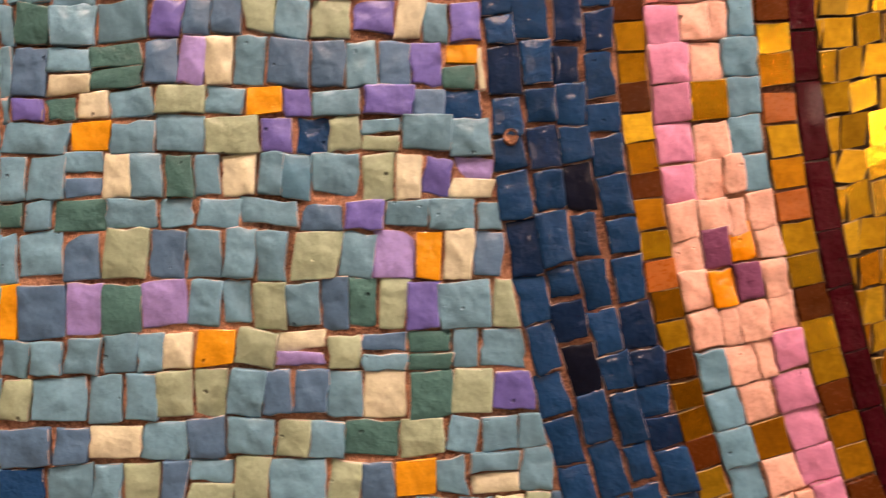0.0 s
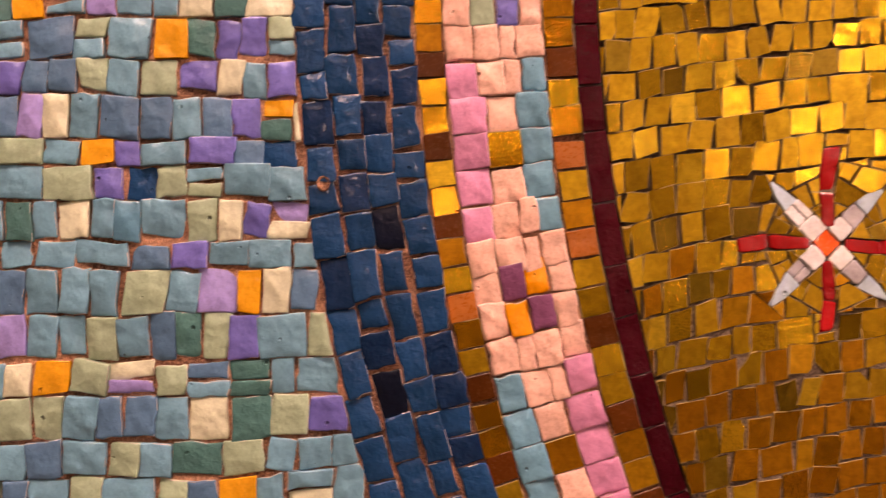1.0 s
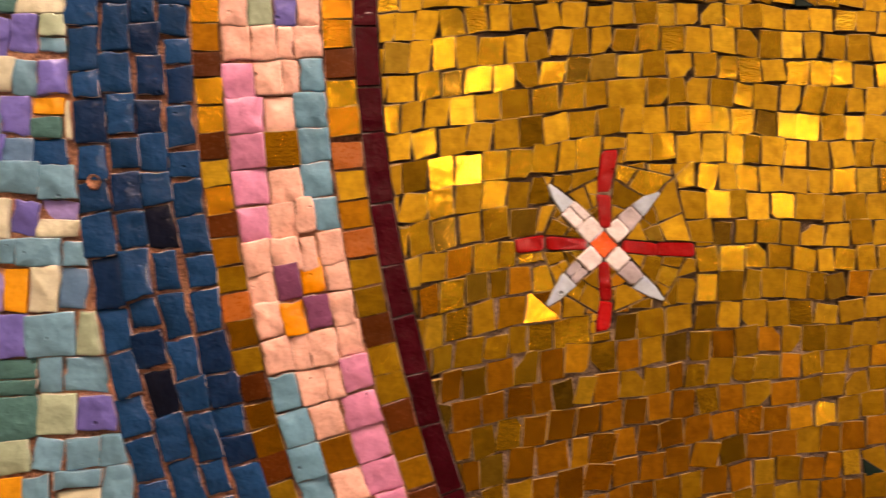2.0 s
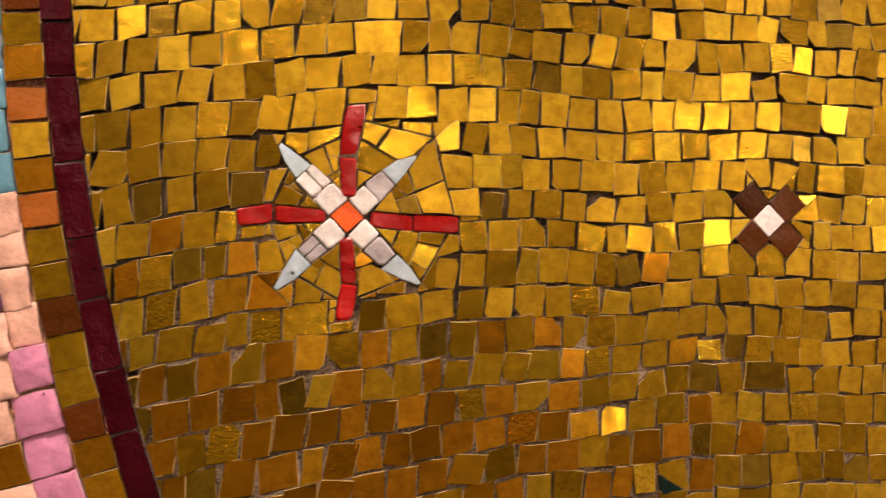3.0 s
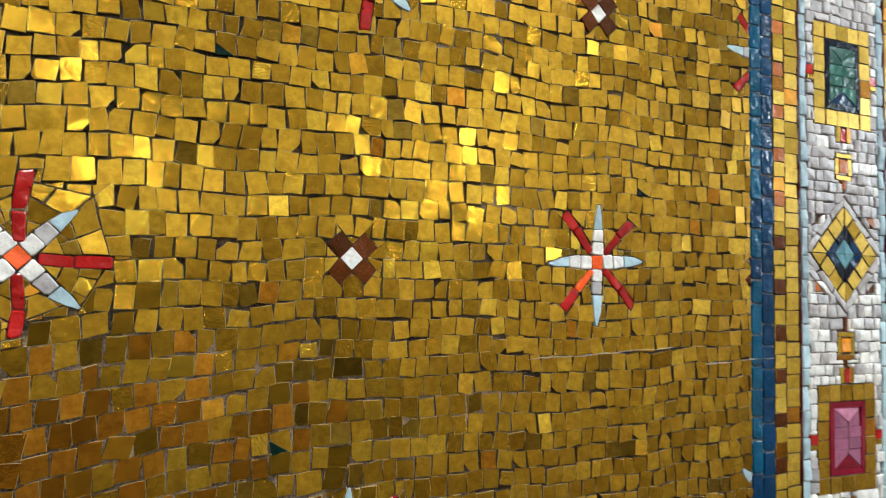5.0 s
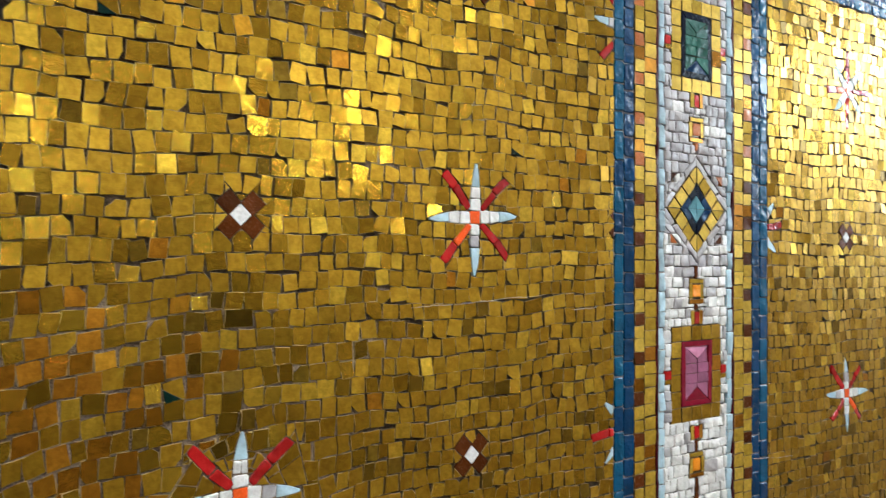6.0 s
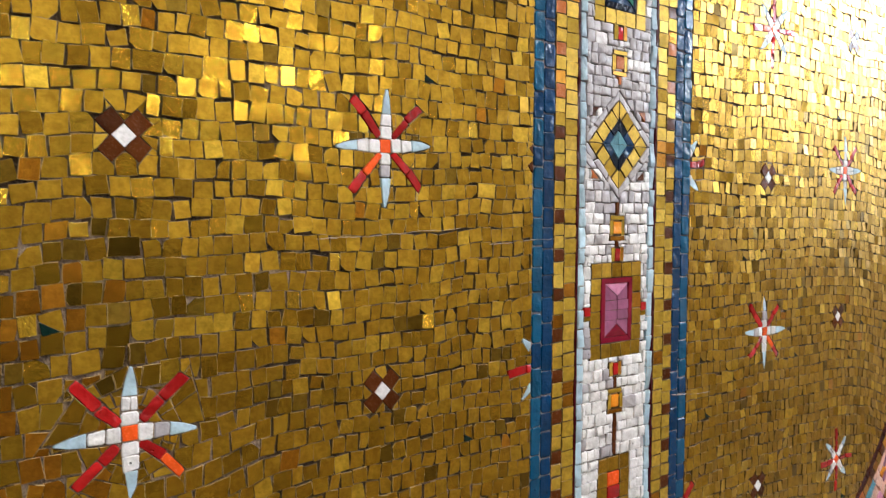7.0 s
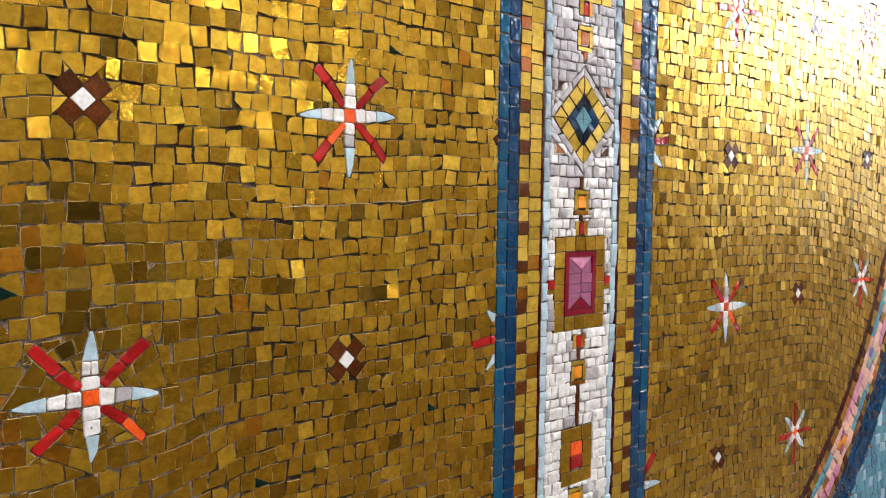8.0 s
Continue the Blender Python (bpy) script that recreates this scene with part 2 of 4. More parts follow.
def wobble(q, by):
    return [(x + rng.uniform(-by, by), z + rng.uniform(-by, by)) for x, z in q]


def tile(q, mat, style="glass"):
    """A tile from its outline: flat gold with crisp edges, or rounded hand-cut glass. Returns corner points, faces, materials, middle."""
    q = tidy(q)
    if not q:
        return None
    cx, cz = middle(q)
    if style == "gold":
        big = (1.8 if rng.random() < 0.9 else 4.5) * (1.0 if cx < BX - 0.15 else 0.45 if cx < BX + 0.15 else 0.95)
        ta, tb = radians(rng.gauss(0, big)), radians(rng.gauss(0, big))
        lift, chip = rng.uniform(-0.0004, 0.0009), 0.0
        rings = ((0.0, -DEEP), (0.0, -0.00025), (0.00034, 0.0))
    else:
        ta, tb = (radians(rng.gauss(0, 3.2 if style == "glass" else 0.6 if mat == "m" else 1.1)) for _ in range(2))
        lift, chip = rng.uniform(-0.0010 if style == "glass" else -0.0003, 0.0020 if style == "glass" else 0.0012), (0.12 if style == "round" else 0.04)
        rings = ((0.0, -DEEP), (0.0, -0.0003), (0.0005, 0.0))
        if style == "glass":
            rings = ((0.0, -DEEP), (0.0, -0.0008), (0.0003, -0.00035), (0.0013, 0.0))
        elif style == "round":
            rings = ((0.0, -DEEP), (0.0, -0.00066), (0.0012, 0.0))
    pillow = style == "glass"
    if style == "glass" or style == "gold" and cx < 2.0:
        # hand-broken sides: a point or two on each side, off the straight line
        out = []
        for i in range(len(q)):
            a, b = q[i - 1], q[i]
            side = math.dist(a, b)
            if style == "glass" and side > 0.008:
                f = rng.uniform(0.0002, 0.0013) / side
                o0 = q[i - 2]
                g = rng.uniform(0.0002, 0.0012) / max(0.004, math.dist(o0, a))
                out.append((a[0] + g * (o0[0] - a[0]), a[1] + g * (o0[1] - a[1])))
                out.append((a[0] + f * (b[0] - a[0]), a[1] + f * (b[1] - a[1])))
            else:
                out.append(a)
            k = 0 if side < 0.007 else 2 if style == "glass" and side > 0.017 else 1
            for j in range(k):
                f = (j + 1) / (k + 1) + rng.uniform(-0.12, 0.12)
                off = rng.gauss(0, 0.00062 if style == "glass" else 0.0004)
                out.append((a[0] + f * (b[0] - a[0]) + off * (b[1] - a[1]) / side, a[1] + f * (b[1] - a[1]) - off * (b[0] - a[0]) / side))
        q = out
    elif chip:
        # blunt the corners a little
        out = []
        for i in range(len(q)):
            a, p, b = q[i - 1], q[i], q[(i + 1) % len(q)]
            k, j = chip * rng.uniform(0.3, 1.5), chip * rng.uniform(0.3, 1.5)
            k, j = min(k, 0.0035 / max(1e-6, math.dist(a, p))), min(j, 0.0035 / max(1e-6, math.dist(b, p)))
            out += [(p[0] + k * (a[0] - p[0]), p[1] + k * (a[1] - p[1])), (p[0] + j * (b[0] - p[0]), p[1] + j * (b[1] - p[1]))]
        q = out
    n = len(q)
    verts, faces, mats = [], [], []
    reach = max(1e-6, min(math.dist(p, (cx, cz)) for p in q))
    for inset, h in rings:
        f = 1 - min(0.45, inset / reach)
        for x, z in q:
            px, pz = cx + f * (x - cx), cz + f * (z - cz)
            hh = h + lift + (ta * (px - cx) + tb * (pz - cz) if h > -DEEP else 0)
            verts.append((px, FACE - hh, pz))
    for r in range(len(rings) - 1):
        for i in range(n):
            k = (i + 1) % n
            faces.append((r * n + i, r * n + k, (r + 1) * n + k, (r + 1) * n + i))
            mats.append(1 if r == 0 and style == "gold" else 2 if r == 1 and (style == "glass" and rng.random() < 0.4 or style == "gold" and rng.random() < 0.6) else 1 if r == 1 and style == "gold" else 0)
    top = (len(rings) - 1) * n
    if pillow:
        # a softly domed face
        verts.append((cx, FACE - lift - 0.0003, cz))
        faces += [(top + i, top + (i + 1) % n, top + n) for i in range(n)]
        mats += [0] * n
    else:
        faces.append(tuple(top + i for i in range(n)))
        mats.append(0)
    return verts, faces, mats, (cx, cz), mat, style


def mesh_of(name, tiles, origin=(0, 0, 0)):
    verts, faces, slots, order, smooth = [], [], [], [], []
    for v, f, ms, _, mat, style in tiles:
        base = len(verts)
        verts += [(p[0] - origin[0], p[1] - origin[1], p[2] - origin[2]) for p in v]
        faces += [tuple(base + i for i in g) for g in f]
        for k in ms:
            key = (mat, "e", "H" if style == "gold" else "h")[k]
            if key not in order:
                order.append(key)
            slots.append(order.index(key))
        smooth += [style == "glass" and i >= len(f) // 4 for i in range(len(f))]
    me = bpy.data.meshes.new(name)
    me.from_pydata(verts, [], faces)
    for key in order:
        me.materials.append(M[key])
    me.polygons.foreach_set("material_index", slots)
    me.polygons.foreach_set("use_smooth", smooth)
    me.update()
    return me


def lay(tiles, parent, near=None, most=300, name="tile", rest="tile_field"):
    """The tiles nearest to a stretch of the plan as parts, the others joined."""
    tiles = [t for t in tiles if t]
    if near and len(tiles) > most:
        tiles.sort(key=lambda t: math.dist(t[3], near))
    for t in tiles[:most]:
        o = Vector((t[3][0], FACE, t[3][1]))
        ob = new(name, mesh_of(name, [t], o))
        ob.parent = parent
        ob.location = o - where(parent)
    if len(tiles) > most:
        ob = tagged(new(rest, mesh_of(rest, tiles[most:])), kind="stuff")
        ob.parent = parent


def slab(name, outline, material, back, front, parent=None):
    """A bed of grout: a flat polygon with thickness."""
    bm = bmesh.new()
    lo = [bm.verts.new((x, FACE + back, z)) for x, z in outline]
    hi = [bm.verts.new((x, FACE + front, z)) for x, z in outline]
    n = len(outline)
    bm.faces.new(hi)
    bm.faces.new(lo[::-1])
    for i in range(n):
        k = (i + 1) % n
        bm.faces.new((lo[i], lo[k], hi[k], hi[i]))
    bmesh.ops.recalc_face_normals(bm, faces=bm.faces)
    me = bpy.data.meshes.new(name)
    bm.to_mesh(me)
    bm.free()
    me.materials.append(material)
    ob = new(name, me)
    ob.parent = parent
    return ob


def ring_bed(name, inner, outer, material, back, front, parent=None, steps=180):
    """A ring of grout between two closed lines, given as functions of the angle."""
    verts, faces = [], []
    for i in range(steps):
        a = 2 * math.pi * i / steps
        for f in (inner, outer):
            x, z = f(a)
            verts += [(x, FACE + front, z), (x, FACE + back, z)]
    for i in range(steps):
        p, q = 4 * i, 4 * ((i + 1) % steps)
        faces += [(p, q, q + 2, p + 2), (p + 1, p + 3, q + 3, q + 1), (p, p + 1, q + 1, q), (p + 2, q + 2, q + 3, p + 3)]
    me = bpy.data.meshes.new(name)
    me.from_pydata(verts, [], faces)
    bm = bmesh.new()
    bm.from_mesh(me)
    bmesh.ops.recalc_face_normals(bm, faces=bm.faces)
    bm.to_mesh(me)
    bm.free()
    me.materials.append(material)
    ob = new(name, me)
    ob.parent = parent
    return ob


def box(name, x0, x1, y0, y1, z0, z1, material, parent=None):
    bm = bmesh.new()
    bmesh.ops.create_cube(bm, size=1, matrix=Matrix.Translation(((x0 + x1) / 2, (y0 + y1) / 2, (z0 + z1) / 2)) @ Matrix.Diagonal((x1 - x0, y1 - y0, z1 - z0, 1)))
    me = bpy.data.meshes.new(name)
    bm.to_mesh(me)
    bm.free()
    me.materials.append(material)
    ob = new(name, me)
    ob.parent = parent
    return ob


# ---------------------------------------------------------------- the room
W0, E0, S0, H0 = ROOM
tagged(box("floor", W0 - 0.2, E0 + 0.2, S0 - 0.2, 0.8, -0.2, 0, STONE), "dark polished stone floor of the hall", "floor", kind="structure")
tagged(box("ceiling", W0 - 0.2, E0 + 0.2, S0 - 0.2, 0.8, H0, H0 + 0.2, CEILING), "pale painted ceiling above the mosaic wall", "ceiling", kind="structure")
tagged(box("wall_north", W0, E0, FACE + 0.012, 0.8, 0, H0, PLASTER), "plastered wall that carries the mosaic", "wall", kind="structure")
tagged(box("wall_south", W0, 3.7, S0 - 0.2, S0, 0, H0, PLASTER), "plain warm plastered wall facing the mosaic", "wall", kind="structure")
# unseen stretch made paler so that the gold mirrors more light
tagged(box("wall_south_east", 3.7, E0, S0 - 0.2, S0, 0, H0, WARM_PLASTER), "plain paler plastered wall facing the mosaic", "wall", kind="structure")
# unseen panel, added to darken what the lower gold tiles mirror
tagged(box("dado", W0, 3.1, S0, S0 + 0.03, 0, 1.2, DARK_PANEL), "dark wooden dado along the plain wall", "dado", kind="structure")
tagged(box("wall_west", W0 - 0.2, W0, S0, 0.8, 0, H0, PLASTER), "plain warm plastered wall of the hall", "wall", kind="structure")
tagged(box("wall_east", E0, E0 + 0.2, S0, 0.8, 0, H0, LIGHT_PLASTER), "pale plastered wall with a high window", "wall", kind="structure")


def ceiling_lamp(x, y, sx, sy, colour, strength, drop=0.0):
    lamp = tagged(new("ceiling_lamp"), "flat ceiling lamp with a frosted glowing panel", "ceiling lamp", "lamps on the ceiling")
    lamp.location = (x, y, H0)
    frame_part = box("frame", -sx / 2 - 0.04, sx / 2 + 0.04, -sy / 2 - 0.04, sy / 2 + 0.04, -0.06 - drop, 0, PLASTER, lamp)
    box("diffuser", -sx / 2, sx / 2, -sy / 2, sy / 2, -0.075 - drop, -0.06 - drop, glowing("lamp_glow", colour, strength), lamp)
    return lamp


def wall_lamp(x, z, w, h, colour, strength):
    """A flat glowing lamp on the wall opposite the mosaic."""
    lamp = tagged(new("wall_lamp"), "flat frosted wall lamp with a plain frame", "wall lamp", "lamps facing the mosaic")
    lamp.location = (x, S0, z)
    box("frame", -w / 2 - 0.03, w / 2 + 0.03, 0, 0.05, -h / 2 - 0.03, h / 2 + 0.03, PLASTER, lamp)
    box("diffuser", -w / 2, w / 2, 0.05, 0.06, -h / 2, h / 2, glowing("lamp_glow", colour, strength), lamp)


def high_window(y0, y1, z0, z1, colour, strength):
    """A tall window in the east wall: clear panes with bright day behind at the top, dim ones added below to brighten
    the gold.
    """
    win = tagged(new("window_1"), "tall window with bright upper panes and dim frosted ones", "window", kind="structure")
    win.location = (E0, (y0 + y1) / 2, (z0 + z1) / 2)
    w, h = (y1 - y0) / 2, (z1 - z0) / 2
    for a, b, c, d in ((-w, w, -h - 0.06, -h), (-w, w, h, h + 0.06), (-w - 0.06, -w, -h - 0.06, h + 0.06), (w, w + 0.06, -h - 0.06, h + 0.06)):
        box("window_frame", -0.05, -0.002, a, b, c, d, CEILING, win)
    # the two lowest rows are added glow for the gold to mirror
    for lo, hi, glow in ((z0, z0 + 0.66, 0.10), (z0 + 0.68, z0 + 1.20, 0.18), (z0 + 1.22, z0 + 1.74, 0.85), (z0 + 1.76, z1, 1.7)):
        for k in range(3):
            a = -w + 2 * w * k / 3
            box("pane", -0.03, -0.02, a + 0.02, a + 2 * w / 3 - 0.02, lo - (z0 + z1) / 2, hi - (z0 + z1) / 2, glowing("daylight", colour, strength * glow), win)


LAMP = (1.0, 0.86, 0.66)
ceiling_lamp(-0.25, -0.65, 1.0, 0.6, LAMP, 46)
ceiling_lamp(2.4, -0.75, 1.0, 0.6, LAMP, 42)
ceiling_lamp(-0.6, -3.85, 1.2, 0.5, LAMP, 12)
wall_lamp(3.3, 2.62, 0.28, 0.28, LAMP, 62)
wall_lamp(0.78, 2.5, 0.24, 0.24, LAMP, 62)
high_window(-2.55, -0.3, 1.22, 3.43, (1.0, 0.96, 0.93), 13.5)

# ---------------------------------------------------------------- ornaments on the gold
BAND_W, BAND_E = BX - 0.1845, BX + 0.1845
obstacles = []                    # (x, z, reach, pieces, least) that the gold tiles are cut round
star_gold = []                    # (side, outline) of gold tiles between the rays of the stars


def where(ob):
    return Vector(ob.location) + (where(ob.parent) if ob.parent else Vector())


def piece(q, mat, parent, name, style="cut", label=""):
    """One shaped tile of an ornament, a part of it."""
    t = tile(q, mat, style)
    if not t:
        return None
    o = Vector((t[3][0], FACE, t[3][1]))
    ob = new(name, mesh_of(name, [t], o))
    ob.parent = parent
    ob.location = o - where(parent)
    return tagged(ob, label) if label else ob


def side_cut(q, side):
    """Keeps what lies beside the jewelled band."""
    if side < 0:
        return cut(q, 1, 0, BAND_W - 0.001)
    return cut(q, -1, 0, -BAND_E - 0.001)


def star(x, z, white_turn, fan=False):
    """Eight-rayed star: four pointed white rays, four red ones between, round a vermilion square."""
    how = "upright white and slanting red rays" if white_turn == 0 else "slanting white and upright red rays"
    cut_off = BAND_W - 0.06 < x < BAND_E + 0.06
    label = "glass star with " + how + (", cut off" if cut_off else " in gold")
    ob = tagged(new("star_ornament"), label, "star", "stars on the gold ground")
    ob.location = (x, FACE, z)
    side = -1 if x < BX else 1
    pieces = []

    def put(q, mat, name, style="cut", note=""):
        q = side_cut(wobble(q, 0.0005), side)
        if len(q) > 2 and area(q) > 2e-5:
            pieces.append(q)
            piece(q, mat, ob, name, style, note)

    put(turned(rect(-0.0072, -0.0075, 0.0072, 0.0075), x, z, white_turn), "O", "centre_tile", "cut", "vermilion square tile")
    for k in range(4):
        a = white_turn + 90 * k + rng.uniform(-3, 3)
        w0, w1, w2 = rng.uniform(0.0072, 0.0084), rng.uniform(0.0068, 0.0082), rng.uniform(0.0056, 0.0070)
        l1, l2, l3 = rng.uniform(0.0222, 0.0245), 0.0232 + rng.uniform(0.014, 0.018), (rng.uniform(0.058, 0.066) if white_turn else rng.uniform(0.064, 0.074))
        put(wobble(turned([(0.0084, -w0), (l1 - 0.001, -w0), (l1 - 0.001, w0), (0.0084, w0)], x, z, a), 0.0006), "W", "white_tile", "round")
        grey = "E" if rng.random() < 0.5 else "W"
        if rng.random() < 0.3:
            m = rng.uniform(-0.002, 0.002)
            put(turned([(l1, -w0 * 0.97), (l2 - 0.001, -w1 * 0.9), (l2 - 0.001, m - 0.0004), (l1, m - 0.0004)], x, z, a), grey, "white_tile", "round")
            put(turned([(l1, m + 0.0004), (l2 - 0.001, m + 0.0004), (l2 - 0.001, w1 * 0.9), (l1, w0 * 0.97)], x, z, a), grey, "white_tile", "round")
        else:
            put(wobble(turned([(l1, -w0 * 0.97), (l2 - 0.001, -w1 * 0.9), (l2 - 0.001, w1 * 0.9), (l1, w0 * 0.97)], x, z, a), 0.0006), grey, "white_tile", "round")
        s = rng.uniform(-0.004, 0.004)
        put(turned([(l2, -w2), (l2 + 0.6 * (l3 - l2), -w2 * 0.6 + s * 0.5), (l3, s - 0.0011), (l3, s + 0.0011), (l2 + 0.55 * (l3 - l2), w2 * 0.75 + s * 0.5), (l2, w2)], x, z, a), "l", "ray_tip", "cut", "pale blue pointed tip")
        b = a + 45 + rng.uniform(-4, 4)
        start, end, w = rng.uniform(0.0125, 0.0155), rng.uniform(0.066, 0.076), rng.uniform(0.0048, 0.0060)
        joint = start + (end - start) * rng.uniform(0.4, 0.6)
        warm = 0.3 if math.sin(radians(b)) < 0.2 else 0.0
        o, v = rng.uniform(-0.0016, 0.0016), w * rng.uniform(0.88, 1.08)
        put(wobble(turned([(start, -w * 0.8), (joint - 0.0006, -w + o), (joint - 0.0006, w + o), (start, w * 0.8)], x, z, b), 0.0007), "O" if rng.random() < warm else "R", "red_tile", "round")
        put(wobble(turned([(joint + 0.0006, -v + o), (end, -v * 1.0 - o), (end - 0.0015, v * 1.0 - o), (joint + 0.0006, v + o)], x, z, b), 0.0008), "O" if rng.random() < 0.4 * warm else "R", "red_tile", "round")
    # gold tiles cut to fit between the rays, in three uneven rings
    if not fan:
        obstacles.append((x, z, 0.078, pieces, 1.8e-5))
        return
    rim = [rng.uniform(0.062, 0.086) for _ in range(8)]
    rings = [[0.011] * 8, [rng.uniform(0.030, 0.037) for _ in range(8)], [rng.uniform(0.048, 0.056) for _ in range(8)], rim]
    rays = list(pieces)

    def at(r, k):
        d = radians(white_turn + 45 * k)
        return x + rings[r][k % 8] * math.cos(d), z + rings[r][k % 8] * math.sin(d)

    def between(r, k, f):
        (ax, az), (bx, bz) = at(r, k), at(r, k + 1)
        return ax + f * (bx - ax), az + f * (bz - az)
    wedges = []
    for k in range(8):
        depth = 3 if rng.random() < 0.55 else 2
        wedges.append([at(0, k), at(depth, k), at(depth, k + 1), at(0, k + 1)])
        for j in range(depth):
            many = (1, 1 if rng.random() < 0.35 else 2, 2 if rng.random() < 0.5 else 3)[j]
            cuts = [0.0] + [(i + rng.uniform(-0.12, 0.12)) / many for i in range(1, many)] + [1.0]
            for f0, f1 in zip(cuts, cuts[1:]):
                q = [between(j, k, f0), between(j + 1, k, f0), between(j + 1, k, f1), between(j, k, f1)]
                q = q if area(q) > 0 else q[::-1]
                q = side_cut(shrink(q, 0.0004), side)
                parts = [q] if len(q) > 2 else []
                for p in rays:
                    parts = [r for c in parts for r in without(c, p, 0.0006, 1.6e-5)]
                star_gold.extend((side, wobble(r, 0.0006)) for r in parts)
    wedges = [q if area(q) > 0 else q[::-1] for q in wedges]
    obstacles.append((x, z, 0.088, wedges + pieces, 1.8e-5))


def lozenge(x, z):
    """Four brown squares round a white one, standing on their corners."""
    ob = tagged(new("lozenge_ornament"), "small cross of four brown glass tiles round a white one", "mosaic ornament", "lozenges on the gold ground")
    ob.location = (x, FACE, z)
    side = -1 if x < BX else 1
    pieces = []
    h, s = 0.0080, 0.0192
    parts = [(turned(rect(-h, -h, h, h), x, z, 45), "W", "white_tile")]
    for k in range(4):
        q = turned(rect(h + 0.0008, -h - 0.0015, h + s, h + 0.0015), x, z, 45 + 90 * k + rng.uniform(-3, 3))
        parts.append((wobble(q, 0.0008), "w", "brown_tile"))
    for q, mat, name in parts:
        q = side_cut(q, side)
        if len(q) > 2 and area(q) > 2e-5:
            pieces.append(q)
            piece(q, mat, ob, name)
    obstacles.append((x, z, 0.042, pieces, 2.6e-5))


for x, z, a in ((0.418, 1.508, 45), (1.011, 1.525, 0), (0.711, 1.227, 0), (0.722, 1.819, 45), (1.285, 1.228, 45), (1.285, 1.812, 0),
                (2.184, 1.540, 0), (1.878, 1.222, 0), (2.498, 1.240, 45), (2.184, 0.915, 45), (1.886, 1.793, 45), (2.470, 1.843, 0),
                (1.602, 1.527, 45), (1.600, 0.925, 0)):
    star(x, z, a, x < 0.72 and z < 1.6)
for x, z in ((0.7095, 1.518), (1.0065, 1.228), (1.011, 1.822), (1.275, 1.522), (1.876, 1.515), (2.171, 1.228), (2.497, 1.533), (1.866, 0.925), (2.207, 1.816)):
    lozenge(x, z)


# ---------------------------------------------------------------- the jewelled band
BOTTOM, TOP = CZ - 1.235, CZ + 1.235
inlay = []                        # pieces that the white tiles are cut round


def inset(name, label, z):
    ob = tagged(new(name), label, "mosaic inset", "jewels of the band")
    ob.location = (BX - 0.0015, FACE, z)
    return ob


def set_in(q, mat, parent, name, style="cut", note=""):
    q = tidy(wobble(q, 0.0004))
    if q:
        inlay.append(q)
        piece(q, mat, parent, name, style, note)


def gold_frame(ob, x0, z0, x1, z1, t):
    """A rectangle of gold tiles, t wide."""
    def run(a0, a1, make):
        n = max(1, round((a1 - a0) / 0.0235))
        for i in range(n):
            p, q = a0 + (a1 - a0) * i / n + 0.0006, a0 + (a1 - a0) * (i + 1) / n - 0.0006
            # upper frames take the brighter gold, their sheen put into the colour
            set_in(make(p, q), "a" if rng.random() < 0.05 else "Y" if z0 > 1.6 else "y", ob, "gold_tile", "gold")
    run(x0, x1, lambda p, q: rect(p, z1 - t + 0.0006, q, z1))
    run(x0, x1, lambda p, q: rect(p, z0, q, z0 + t - 0.0006))
    run(z0 + t, z1 - t, lambda p, q: rect(x0, p, x0 + t - 0.0006, q))
    run(z0 + t, z1 - t, lambda p, q: rect(x1 - t + 0.0006, p, x1, q))


def faceted(ob, x0, z0, x1, z1, rim, face, odd, crown):
    """A cut stone drawn in glass: a dark rim, slanting ends and two rows of facets."""
    r = 0.009
    g = 0.0003
    for q in ([(x0, z0), (x1, z0), (x1 - r, z0 + r), (x0 + r, z0 + r)], [(x1, z0), (x1, z1), (x1 - r, z1 - r), (x1 - r, z0 + r)],
              [(x1, z1), (x0, z1), (x0 + r, z1 - r), (x1 - r, z1 - r)], [(x0, z1), (x0, z0), (x0 + r, z0 + r), (x0 + r, z1 - r)]):
        set_in(shrink(q, g), rim, ob, "rim_tile")
    a0, b0, a1, b1 = x0 + r, z0 + r, x1 - r, z1 - r
    mx, e = (a0 + a1) / 2 + rng.uniform(-0.002, 0.002), 0.020
    set_in(shrink([(a0, b0), (a1, b0), (mx, b0 + e)], g), odd, ob, "facet")
    set_in(shrink([(a0, b1), (mx, b1 - e), (a1, b1)], g), crown, ob, "facet")
    steps = 3
    for s, (p, q) in ((0, (a0, mx)), (1, (mx, a1))):
        zs = [b0 + e * 1.3 + (b1 - b0 - 2.6 * e) * i / (steps - 1) for i in range(steps)]
        lines = [b0] + zs + [b1]
        for i in range(len(lines) - 1):
            lo, hi = lines[i], lines[i + 1]
            outer, inner = (p, q) if s == 0 else (q, p)
            quad = [(outer, lo), (inner, lo if i else lo + e), (inner, hi if i < len(lines) - 2 else hi - e), (outer, hi)]
            if s == 1:
                quad = quad[::-1]
            if area(quad) > 3e-5:
                set_in(shrink(quad, g), face, ob, "facet")


